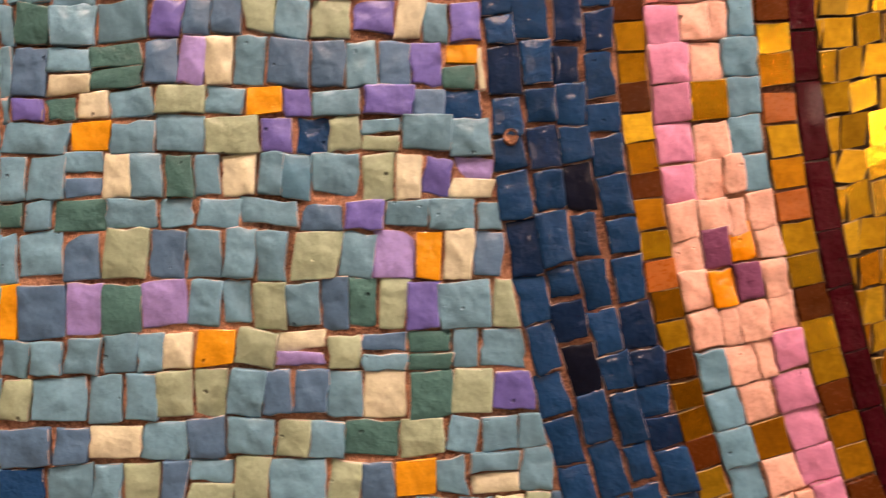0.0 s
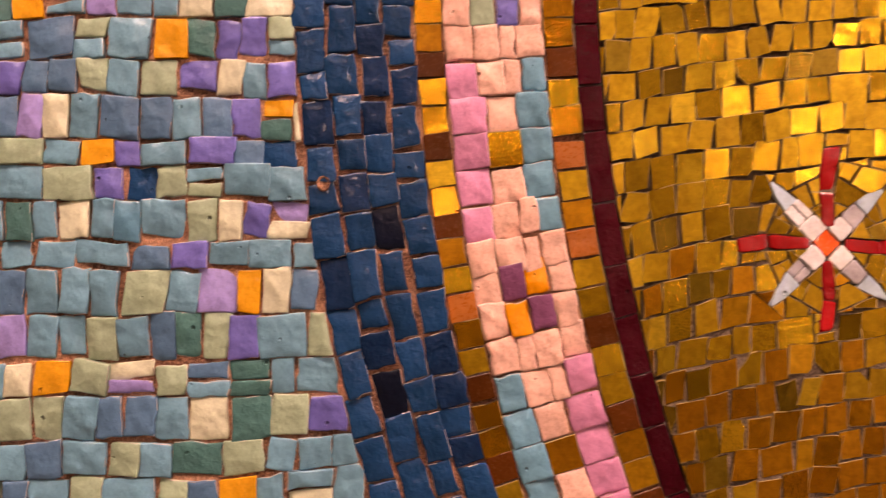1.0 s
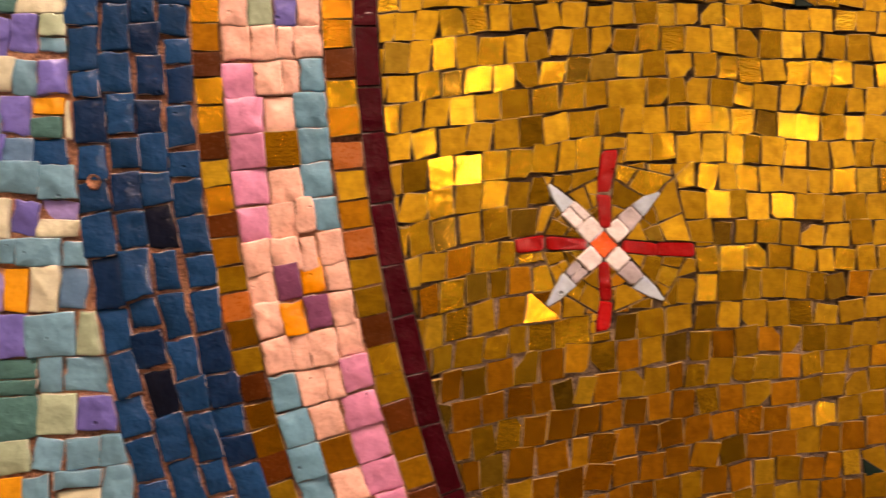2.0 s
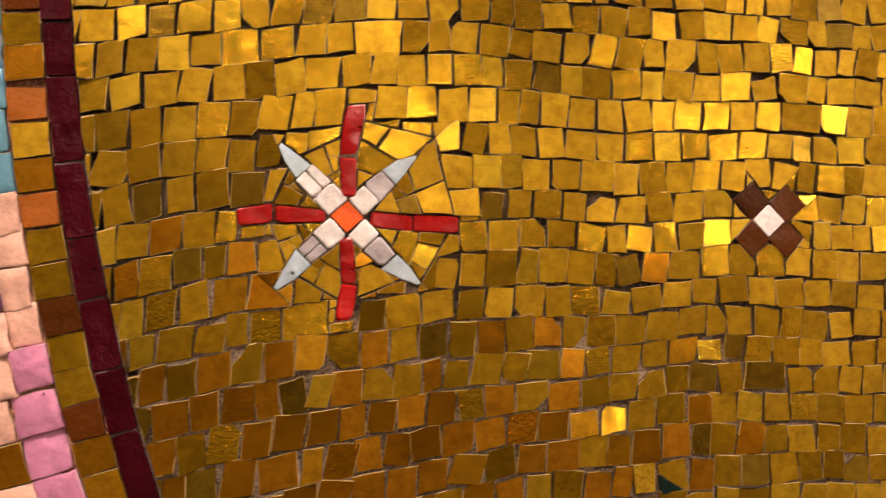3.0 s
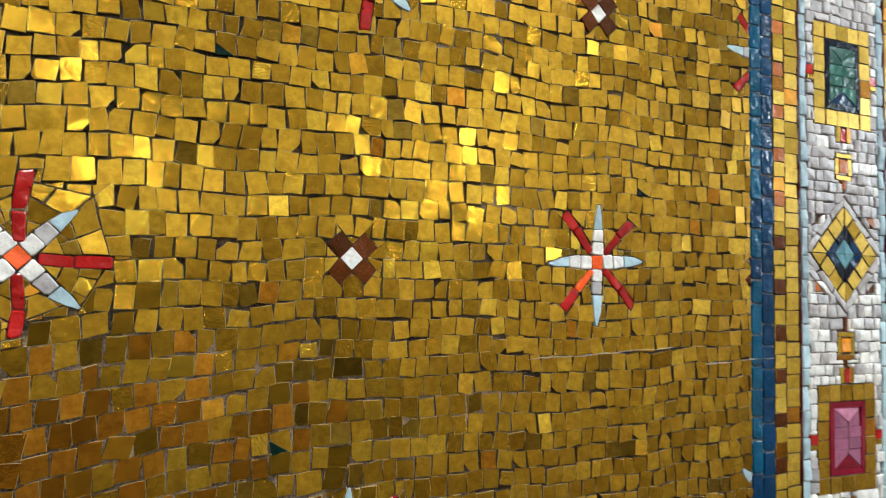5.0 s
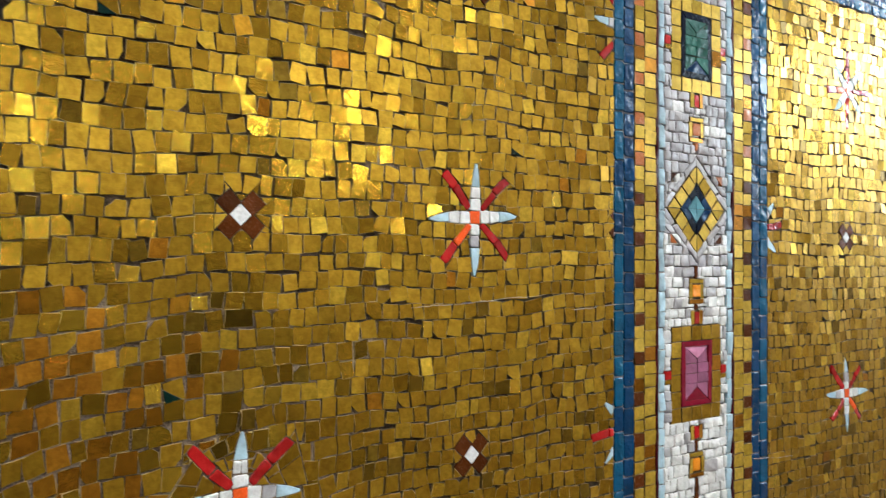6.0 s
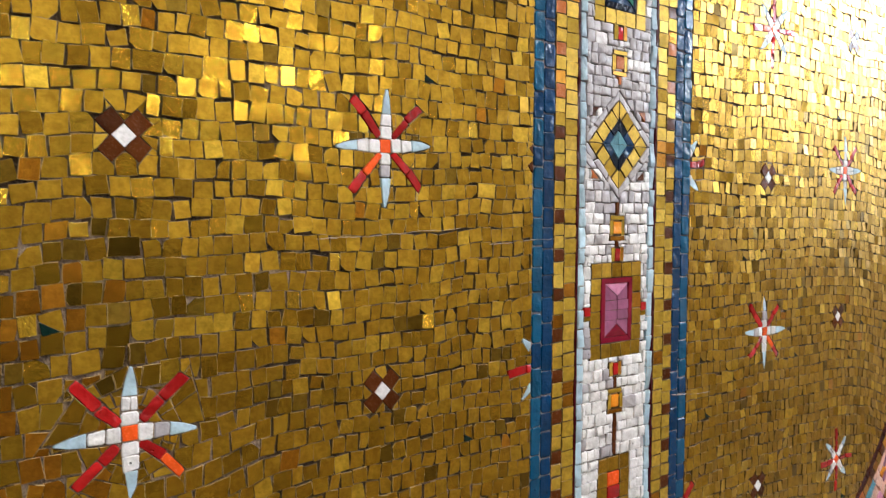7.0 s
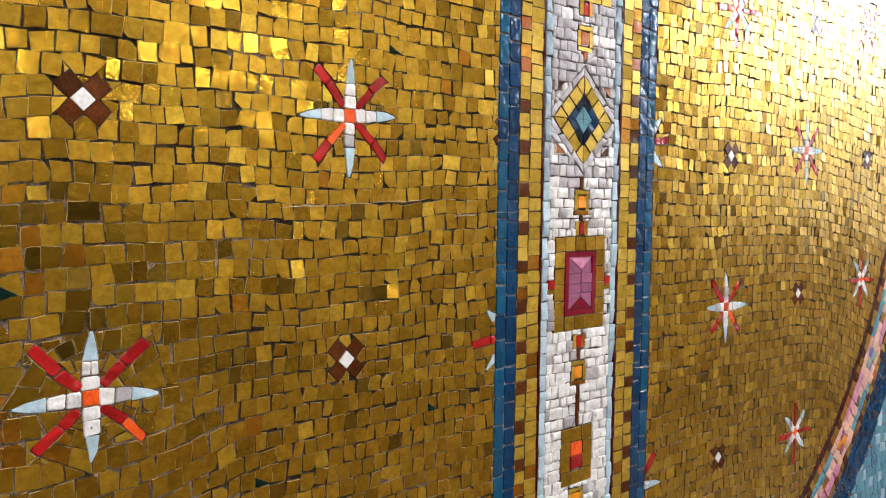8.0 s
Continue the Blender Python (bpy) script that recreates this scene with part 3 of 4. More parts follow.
def rectangle_stone(name, label, z, half, rim, face, odd, crown):
    ob = inset(name, label, z)
    c = BX - 0.0015
    gold_frame(ob, c - 0.0595, z - half, c + 0.0595, z + half, 0.0225)
    faceted(ob, c - 0.0365, z - half + 0.023, c + 0.0365, z + half - 0.023, rim, face, odd, crown)
    for s in (-1, 1):
        x = c + s * 0.0665
        set_in(rect(x - 0.0065, z - 0.005, x + 0.0065, z + 0.008), "R", ob, "red_tile")
        set_in(rect(x - 0.0065, z - 0.0125, x + 0.0065, z - 0.006), "y", ob, "gold_tile", "gold")


def lozenge_stone(z):
    """A blue stone standing on its corner in a gold frame, with a white outline."""
    ob = inset("sapphire_inset", "blue glass lozenge in a gold tile frame between white tiles", z)
    c = BX - 0.0015
    shapes = ((0.0695, 0.0685), (0.0375, 0.041))
    (W, H), (w, h) = shapes
    for sx, sz in ((1, 1), (-1, 1), (-1, -1), (1, -1)):
        for k in range(4):
            f0, f1 = k / 4 + 0.012, (k + 1) / 4 - 0.012
            P = lambda f, a, b: (c + sx * a * (1 - f), z + sz * b * f)
            side = [(W, 0.0004), (0.0004, H), (0.0004, h + 0.0008), (w + 0.0008, 0.0004)]
            side = cut(cut(side, H, -W, H * W * (1 - 2 * f0)), -H, W, -H * W * (1 - 2 * f1))
            if len(side) < 3:
                continue
            q = [(c + sx * u, z + sz * v) for u, v in side]
            q = q if area(q) > 0 else q[::-1]
            set_in(q, "Y", ob, "gold_tile", "gold")
            if k < 3:
                g0, g1 = k / 3 + 0.015, (k + 1) / 3 - 0.015
                q = [P(g0, W + 0.0165, H + 0.0150), P(g1, W + 0.0165, H + 0.0150), P(g1, W + 0.0015, H + 0.0015), P(g0, W + 0.0015, H + 0.0015)]
                q = q if area(q) > 0 else q[::-1]
                q = cut(cut(q, 1, 0, BX + 0.0725), -1, 0, -(BX - 0.0755))
                if len(q) > 2:
                    # shaded white again: this jewel stands in the dim upper band
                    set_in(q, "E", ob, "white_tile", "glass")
        for k in range(2):
            f0, f1 = k / 2 + 0.01, (k + 1) / 2 - 0.01
            q = [P(f0, w, h), P(f1, w, h), P(f1, w * 0.56, h * 0.56), P(f0, w * 0.56, h * 0.56)]
            q = q if area(q) > 0 else q[::-1]
            set_in(q, "k" if k else "N", ob, "rim_tile")
        q = [(c + sx * w * 0.54, z), (c, z + sz * h * 0.54), (c, z)]
        q = q if area(q) > 0 else q[::-1]
        set_in(shrink(q, 0.0003), "S", ob, "facet")
    for sx, sz, mat in ((1, 1, "r"), (-1, 1, "w"), (1, -1, "w"), (-1, -1, "r")):
        q = [(c + sx * 0.046, z + sz * 0.053), (c + sx * 0.062, z + sz * 0.053), (c + sx * 0.062, z + sz * 0.039)]
        q = q if area(q) > 0 else q[::-1]
        set_in(q, mat, ob, "brown_tile")


def small_stone(z):
    ob = inset("red_inset", "small red glass stone in a gold tile frame", z)
    c = BX - 0.0015
    gold_frame(ob, c - 0.0375, z - 0.046, c + 0.0375, z + 0.046, 0.0225)
    set_in(rect(c - 0.0135, z - 0.021, c + 0.0135, z - 0.001), "R", ob, "red_tile")
    set_in(rect(c - 0.0135, z + 0.0002, c + 0.0135, z + 0.021), "O", ob, "red_tile")


def link_bead(z, kind):
    """A bead on the stem between two jewels."""
    c = BX - 0.0015
    ob = inset("stem_bead", "orange glass bead between gold tiles" if kind else "small red glass bead between gold tiles", z)
    if kind:
        set_in(rect(c - 0.009, z - 0.009, c + 0.009, z + 0.010), "q" if z < 1.6 else "r", ob, "bead_tile")
        set_in(rect(c - 0.0175, z - 0.012, c - 0.0097, z + 0.012), "Y", ob, "gold_tile", "gold")
        set_in(rect(c + 0.0097, z - 0.012, c + 0.0175, z + 0.012), "Y", ob, "gold_tile", "gold")
        set_in(rect(c - 0.0175, z - 0.019, c + 0.0175, z - 0.0127), "a", ob, "gold_tile", "gold")
        set_in(rect(c - 0.0165, z + 0.0127, c + 0.0165, z + 0.019), "Y", ob, "gold_tile", "gold")
    else:
        set_in(rect(c - 0.005, z - 0.010, c + 0.006, z + 0.009), "R", ob, "bead_tile")
        set_in(rect(c - 0.0145, z - 0.011, c - 0.0057, z + 0.011), "Y", ob, "gold_tile", "gold")
        set_in(rect(c + 0.0067, z - 0.011, c + 0.0145, z + 0.011), "a", ob, "gold_tile", "gold")


def stem(z0, z1):
    c = BX - 0.0015
    ob = inset("stem", "thin brown glass stem among white tiles", (z0 + z1) / 2)
    n = max(1, round((z1 - z0) / 0.022))
    for i in range(n):
        a, b = z0 + (z1 - z0) * i / n, z0 + (z1 - z0) * (i + 1) / n
        set_in(rect(c - 0.0035, a + 0.0006, c + 0.0035, b - 0.0006), "r" if z0 > 1.45 else "w", ob, "stem_tile")


PERIOD = 1.056
for shift in (-PERIOD, 0, PERIOD):
    def inside(z):
        return BOTTOM + 0.09 < z + shift < TOP - 0.09
    if inside(1.807):
        rectangle_stone("emerald_inset", "green faceted glass rectangle in a gold tile frame", 1.807 + shift, 0.0735, "k", "G", "N", "G")
    if inside(1.5515):
        lozenge_stone(1.5515 + shift)
    if inside(1.2955):
        rectangle_stone("ruby_inset", "mauve faceted glass rectangle with a ruby rim in a gold frame", 1.2955 + shift, 0.0735, "C", "v", "C", "M")
    if inside(1.018):
        small_stone(1.018 + shift)
    for z, kind in ((1.722, 0), (1.676, 1), (1.423, 1), (1.382, 0), (1.203, 0), (1.152, 1), (0.9, 0), (0.945, 1)):
        if inside(z):
            link_bead(z + shift, kind)
    for z0, z1 in ((1.643, 1.656), (1.443, 1.463), (1.394, 1.403), (1.172, 1.191), (1.066, 1.132)):
        if inside(z0):
            stem(z0 + shift, z1 + shift)

band = tagged(new("jewelled_band"), "upright mosaic band of white, gold and cobalt tiles with jewels", "mosaic band")
band.location = (BX, FACE, BOTTOM)


def strip_part(name, x0, x1, material, label=""):
    """The bed of one strip of the band, reaching up to the border."""
    hi = math.sqrt(R_GOLD ** 2 - max((x0 - CX) ** 2, (x1 - CX) ** 2))
    ob = slab(name, rect(x0, CZ - hi, x1, CZ + hi), material, 0.0125, 0.0017 if name == "cobalt_strip" else 0.0032)
    ob.parent = band
    ob.location = -where(band)
    return tagged(ob, label) if label else ob


def lay_in(tiles, part_ob, near, most=300):
    """Tiles as pieces of a part whose own origin lies at the world's."""
    lay(tiles, part_ob, near, most)


def column(x0, x1, pick, pitch, vary, style, gap=0.0007, jit=0.0008):
    out, z, i = [], BOTTOM + 0.02 + rng.uniform(0, 0.01), 0
    while z < TOP - 0.02:
        h = pitch * rng.uniform(1 - vary, 1 + vary)
        q = wobble(rect(x0 + gap, z + gap, x1 - gap, z + h - gap), jit)
        out.append(tile(q, pick(i, z), style))
        z += h
        i += 1
    return out


def pick_blue(i, z):
    return "B" if rng.random() < 0.85 else "n"


def pick_azure(i, z):
    return "u" if rng.random() < 0.85 else "B"


def checker_pick(i, z):
    if i % 3 == 1:
        # rust on the upper browns is a reflection painted as tile colour
        return "r" if z > 1.6 and rng.random() < 0.7 else "w"
    return "Y" if rng.random() < 0.9 else "a"


NEAR = (BX, 1.42)
strips = (
    ("cobalt_strip", BAND_W, BX - 0.1425, ((0, 0.48, pick_azure, 0.036, 0.25, "round"), (0.48, 1, pick_blue, 0.033, 0.25, "round"))),
    ("checker_strip", BX - 0.1425, BX - 0.0955, ((0, 0.46, checker_pick, 0.0198, 0.06, "gold"), (0.46, 1, lambda i, z: "Y" if rng.random() < 0.9 else "a", 0.0215, 0.12, "gold"))),
    ("maroon_line", BX - 0.0955, BX - 0.0905, ((0, 1, lambda i, z: "m", 0.045, 0.3, "cut"),)),
    # both pale lines turn darker higher up, the weaker light put into the colour
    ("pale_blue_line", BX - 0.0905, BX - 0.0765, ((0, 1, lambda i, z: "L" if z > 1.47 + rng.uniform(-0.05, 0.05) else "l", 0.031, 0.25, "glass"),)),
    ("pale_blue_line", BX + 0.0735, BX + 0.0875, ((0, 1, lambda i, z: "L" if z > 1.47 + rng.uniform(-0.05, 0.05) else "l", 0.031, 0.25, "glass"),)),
    ("maroon_line", BX + 0.0875, BX + 0.0925, ((0, 1, lambda i, z: "m", 0.045, 0.3, "cut"),)),
    ("checker_strip", BX + 0.0925, BX + 0.1405, ((0, 0.52, lambda i, z: "Y" if rng.random() < 0.9 else "a", 0.0215, 0.12, "gold"), (0.52, 1, checker_pick, 0.0198, 0.06, "gold"))),
    ("cobalt_strip", BX + 0.1405, BAND_E, ((0, 0.5, pick_blue, 0.034, 0.25, "round"), (0.5, 1, pick_azure, 0.036, 0.25, "round"))),
)
for name, x0, x1, cols in strips:
    part_ob = strip_part(name, x0, x1, GROUT_PALE if name == "cobalt_strip" else GROUT_GREY)
    tiles = []
    for f0, f1, pick, pitch, vary, style in cols:
        tiles += column(x0 + f0 * (x1 - x0), x0 + f1 * (x1 - x0), pick, pitch, vary, style, 0.0007 if name == "cobalt_strip" else 0.0006 if x1 - x0 > 0.01 else 0.0002, 0.0008 if x1 - x0 > 0.01 else 0.0003)
    lay_in(tiles, part_ob, NEAR)

# the cross arm: a level strip of blue tiles that leaves the band over the eastern gold
arm = tagged(new("cross_arm"), "level strip of glossy cobalt tiles bounding the gold ground", "mosaic band")
arm.location = (BAND_E, FACE, 1.953)
ARM = rect(BAND_E + 0.0005, 1.953, CX + math.sqrt(R_GOLD ** 2 - 0.29 ** 2), 2.037)
arm_bed = slab("bed", ARM, GROUT_PALE, 0.0060, 0.0014, arm)
arm_bed.location = -where(arm)
tiles = []
for k in range(4):
    x = BAND_E
    while x < ARM[1][0] - 0.01:
        w = rng.uniform(0.024, 0.040)
        lo = 1.953 + 0.021 * k
        q = cut(wobble(rect(x + 0.0008, lo + 0.0008, x + w - 0.0008, lo + 0.0202), 0.0009), 1, 0, ARM[1][0])
        tiles.append(tile(q, rng.choice("BBBunuN"), "round") if len(q) > 2 else None)
        x += w
lay(tiles, arm_bed, (1.8, 1.96), 300)
obstacles.append((2.1, 1.99, 0.75, [ARM], 3e-5))

# white ground of the band, cut round the jewels
white = strip_part("white_ground", BX - 0.0765, BX + 0.0735, GROUT_GREY)
boxes = [(min(p[0] for p in q), max(p[0] for p in q), min(p[1] for p in q), max(p[1] for p in q), q) for q in inlay]
tiles, z = [], BOTTOM + 0.03
while z < TOP - 0.03:
    h = rng.uniform(0.0135, 0.0205)
    x = BX - 0.0765 - rng.uniform(0, 0.008)
    while x < BX + 0.0735:
        w = rng.choice((0.014, 0.017, 0.02, 0.024, 0.028)) * rng.uniform(0.9, 1.1)
        q = rect(max(x, BX - 0.0765) + 0.0007, z + 0.0004, min(x + w, BX + 0.0735) - 0.0004, z + h - 0.0004)
        x += w
        if q[1][0] - q[0][0] < 0.004:
            continue
        parts = [wobble(q, 0.0011)]
        for a, b, c0, d0, p in boxes:
            if a - 0.002 < q[1][0] and b + 0.002 > q[0][0] and c0 - 0.002 < q[2][1] and d0 + 0.002 > q[0][1]:
                parts = [r for s in parts for r in without(s, p, 0.0009, 2.2e-5)]
        # dimmer whites higher up are painted in: grey tiles grow commoner with height
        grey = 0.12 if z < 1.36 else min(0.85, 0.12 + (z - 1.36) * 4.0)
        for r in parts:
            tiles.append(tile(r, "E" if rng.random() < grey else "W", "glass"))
    z += h
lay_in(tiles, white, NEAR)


# ---------------------------------------------------------------- the round border
border = tagged(new("round_border"), "curved mosaic border of navy, gold, peach and maroon tiles", "mosaic border")
border.location = (CX, FACE, CZ)
LEFT = (0.16, 1.47)


def ring_part(name, r0, r1, material, label=""):
    ob = ring_bed(name, lambda a: polar(r0, a), lambda a: polar(r1, a), material, 0.0125, 0.0030)
    ob.parent = border
    ob.location = -where(border)
    return tagged(ob, label) if label else ob


def ring_tile(r0, r1, a0, a1, mat, style, gap=0.0005, jit=0.0009):
    g = gap / r1
    q = [polar(r0 + gap, a0 + g), polar(r1 - gap, a0 + g), polar(r1 - gap, a1 - g), polar(r0 + gap, a1 - g)]
    q = wobble(q, jit)
    return tile(q if area(q) > 0 else q[::-1], mat, style)


def angle_of(x, z):
    return math.atan2(z - CZ, x - CX) % (2 * math.pi)


def checker_ring(name, r0, r1, anchor, pitch):
    step = pitch / ((r0 + r1) / 2)
    n = round(2 * math.pi / step)
    start = angle_of(*anchor) - step / 2
    out = []
    for i in range(n):
        brown = (i if i < n // 2 else i - n) % 3 == 0
        mat = ("w" if rng.random() < 0.95 else "r") if brown else ("y" if rng.random() < 0.4 else "a")
        out.append(ring_tile(r0, r1, start + i * step + rng.uniform(-0.0007, 0.0007), start + (i + 1) * step, mat, "cut" if brown else "gold"))
    lay(out, ring_part(name, r0, r1, GROUT_TERRACOTTA), LEFT, 150)


checker_ring("outer_checker_ring", R_PINK, R_CHECK2, (0.126, 1.514), 0.0204)
checker_ring("inner_checker_ring", R_MAROON, R_CHECK, (0.216, 1.569), 0.0222)

# maroon line inside
out, a = [], 0.0
while a < 2 * math.pi - 0.02:
    w = rng.uniform(0.026, 0.056) / R_GOLD
    out.append(ring_tile(R_GOLD, R_MAROON, a, a + w, "m", "cut", 0.0007, 0.0007))
    a += w
lay(out, ring_part("maroon_ring", R_GOLD, R_MAROON, GROUT_PALE), LEFT, 150)

# peach band: a repeating chart of rows, from the border's inside to its outside read right to left
CHART = ("KVqK KqVK KkKK TKkM TKM TOM TKM TKkM KKkK "
         "KPgK KgPK KKkK MKkT MKT MOT MKT MKkT KKkK").split()
WIDTHS = {"K": 1.0, "k": 0.62, "M": 1.12, "T": 1.0, "V": 1.05, "q": 0.95, "O": 1.05, "P": 1.0, "g": 1.0}
step = 0.0264 / ((R_CHECK + R_PINK) / 2)
n = round(2 * math.pi / step)
start = angle_of(0.187, 1.462) - step
out = []
for i in range(n):
    row = CHART[(i if i < n // 2 else i - n) % len(CHART)]
    total = sum(WIDTHS[c] for c in row)
    r = R_PINK - 0.0006
    skew = rng.uniform(-0.02, 0.02)
    for c in row:
        w = WIDTHS[c] / total * (R_PINK - R_CHECK - 0.0012) * rng.uniform(0.95, 1.05)
        w = min(w, r - R_CHECK - 0.0006)
        mat = {"k": "K", "O": "a"}.get(c, c)
        lean = step * rng.uniform(-0.06, 0.06)
        out.append(ring_tile(r - w, r, start + i * step + lean, start + (i + 1) * step + lean, mat, "gold" if mat == "a" else "glass", 0.0003, 0.0009))
        r -= w
lay(out, ring_part("peach_band", R_CHECK, R_PINK, GROUT_TERRACOTTA), LEFT, 300)

# navy band: four uneven columns
out = []
cols = (0.0, 0.26, 0.50, 0.75, 1.0)
for c in range(4):
    r0, r1 = R_CHECK2 + cols[c] * (R_NAVY - R_CHECK2), R_CHECK2 + cols[c + 1] * (R_NAVY - R_CHECK2)
    a = rng.uniform(0, 0.02)
    while a < 2 * math.pi - 0.02:
        w = rng.uniform(0.021, 0.038) / r0
        k = rng.uniform(-0.0012, 0.0012)
        out.append(ring_tile(r0 + k, r1 + k, a, a + w, rng.choice("nnnnnnnnnnnnnnnNNNNk"), "glass", 0.0007, 0.0019))
        a += w
navy = ring_part("navy_band", R_CHECK2, R_NAVY, GROUT_TERRACOTTA)
lay(out, navy, LEFT, 300)

# a round pit broken into one of the navy tiles, with the terracotta bed showing
bm = bmesh.new()
rings = []
for r, h in ((0.0052, 0.0016), (0.0044, 0.0034), (0.0030, 0.0022), (0.0008, 0.0018)):
    rings.append([bm.verts.new((r * math.cos(k * 0.5236) * rng.uniform(0.88, 1.1), -h, 1.15 * r * math.sin(k * 0.5236) * rng.uniform(0.9, 1.1))) for k in range(12)])
for a, b in zip(rings, rings[1:]):
    for k in range(12):
        bm.faces.new((a[k], a[(k + 1) % 12], b[(k + 1) % 12], b[k]))
bm.faces.new(rings[-1])
bmesh.ops.recalc_face_normals(bm, faces=bm.faces)
me = bpy.data.meshes.new("chipped_pit")
bm.to_mesh(me)
bm.free()
me.materials.append(GROUT_TERRACOTTA)
pit = tagged(new("chipped_pit", me), "round chip with bare terracotta bedding")
pit.parent = navy
pit.location = Vector((0.037, FACE, 1.543)) - where(navy)


# ---------------------------------------------------------------- the gold ground
def softplus(v):
    return 0.09 * math.log1p(math.exp(max(-30, min(30, v / 0.09))))


def bend(u, v):
    """How far a row of gold tiles is carried up or down: it meets the border square and dips under the ornaments."""
    k = max(0.02, min(0.46, 0.25 + 0.55 * (1.40 - v)))
    d = -k * (softplus(0.60 - u) + softplus(u - (2 * BX - 0.60)))
    for x, z, h, s in ((0.70, 1.12, -0.038, 0.095), (0.42, 1.62, 0.006, 0.08), (2.17, 0.83, -0.02, 0.09), (1.02, 1.40, -0.006, 0.1)):
        d += h * math.exp(-((u - x) ** 2 + (v - z) ** 2) / (2 * s * s))
    d += 0.010 * noise.noise((u * 3.1, v * 3.1, 1.7)) + 0.005 * noise.noise((u * 11, v * 11, 5.2))
    return d


def gold_mat(x, z):
    # amber gathers low in the west: partly tile tone, partly painted warm reflection
    amber = 0.006 + 0.85 * max(0, 1 - abs(x - 0.44) / 0.30) * max(0, min(1, (1.50 - z) / 0.12))
    r = rng.random()
    if r < amber:
        return "a"
    return "x" if r > 0.968 else "y"


ODD = ((0.650, 1.338), (0.732, 1.360), (0.756, 1.339), (1.116, 1.404), (0.678, 1.686), (0.53, 1.36))


def grout_depth(x, z):
    """How far the grout lies behind the tile faces: raked out above, smeared almost flush low down beside the border."""
    low = max(0.0, min(1.0, (1.50 - z) / 0.13)) * max(0.0, min(1.0, (0.98 - x) / 0.35))
    low = max(low, 0.3 * max(0.0, min(1.0, (1.25 - z) / 0.2)))
    patch = max(0.0, min(1.0, 3.0 * noise.noise((x * 9, z * 9, 4.4)) - 0.6))
    rough = 0.5 + 0.5 * noise.noise((x * 40, z * 40, 2.1))
    return max(0.0015, 0.0036 - 0.0031 * max(low, 0.8 * patch) * (0.75 + 0.4 * rough) - 0.0007 * rough)


def grout_sheet(u0, u1, bed):
    """The uneven bed of grout between the gold tiles."""
    cell, verts, faces, index = 0.008, [], [], {}
    nx, nz = int((u1 - u0) / cell), int(2 * R_GOLD / cell)

    def corner(i, j):
        if (i, j) not in index:
            x, z = u0 + i * (u1 - u0) / nx, CZ - R_GOLD + j * cell
            index[i, j] = len(verts)
            verts.append((x, FACE + grout_depth(x, z), z))
        return index[i, j]
    for i in range(nx):
        for j in range(nz):
            if math.hypot(u0 + (i + 0.5) * (u1 - u0) / nx - CX, (j + 0.5) * cell - R_GOLD) < R_GOLD - 0.004:
                faces.append((corner(i, j), corner(i + 1, j), corner(i + 1, j + 1), corner(i, j + 1)))
    me = bpy.data.meshes.new("grout")
    me.from_pydata(verts, [], faces)
    me.polygons.foreach_set("use_smooth", [True] * len(faces))
    me.materials.append(GROUT_GREY)
    me.materials.append(GROUT_SMEAR)
    # deep joints get the darker grout: the shade of the recess is painted
    me.polygons.foreach_set("material_index", [1 if sum(verts[i][1] for i in f) / 4 - FACE < 0.0021 else 0 for f in faces])
    new("grout", me).parent = bed


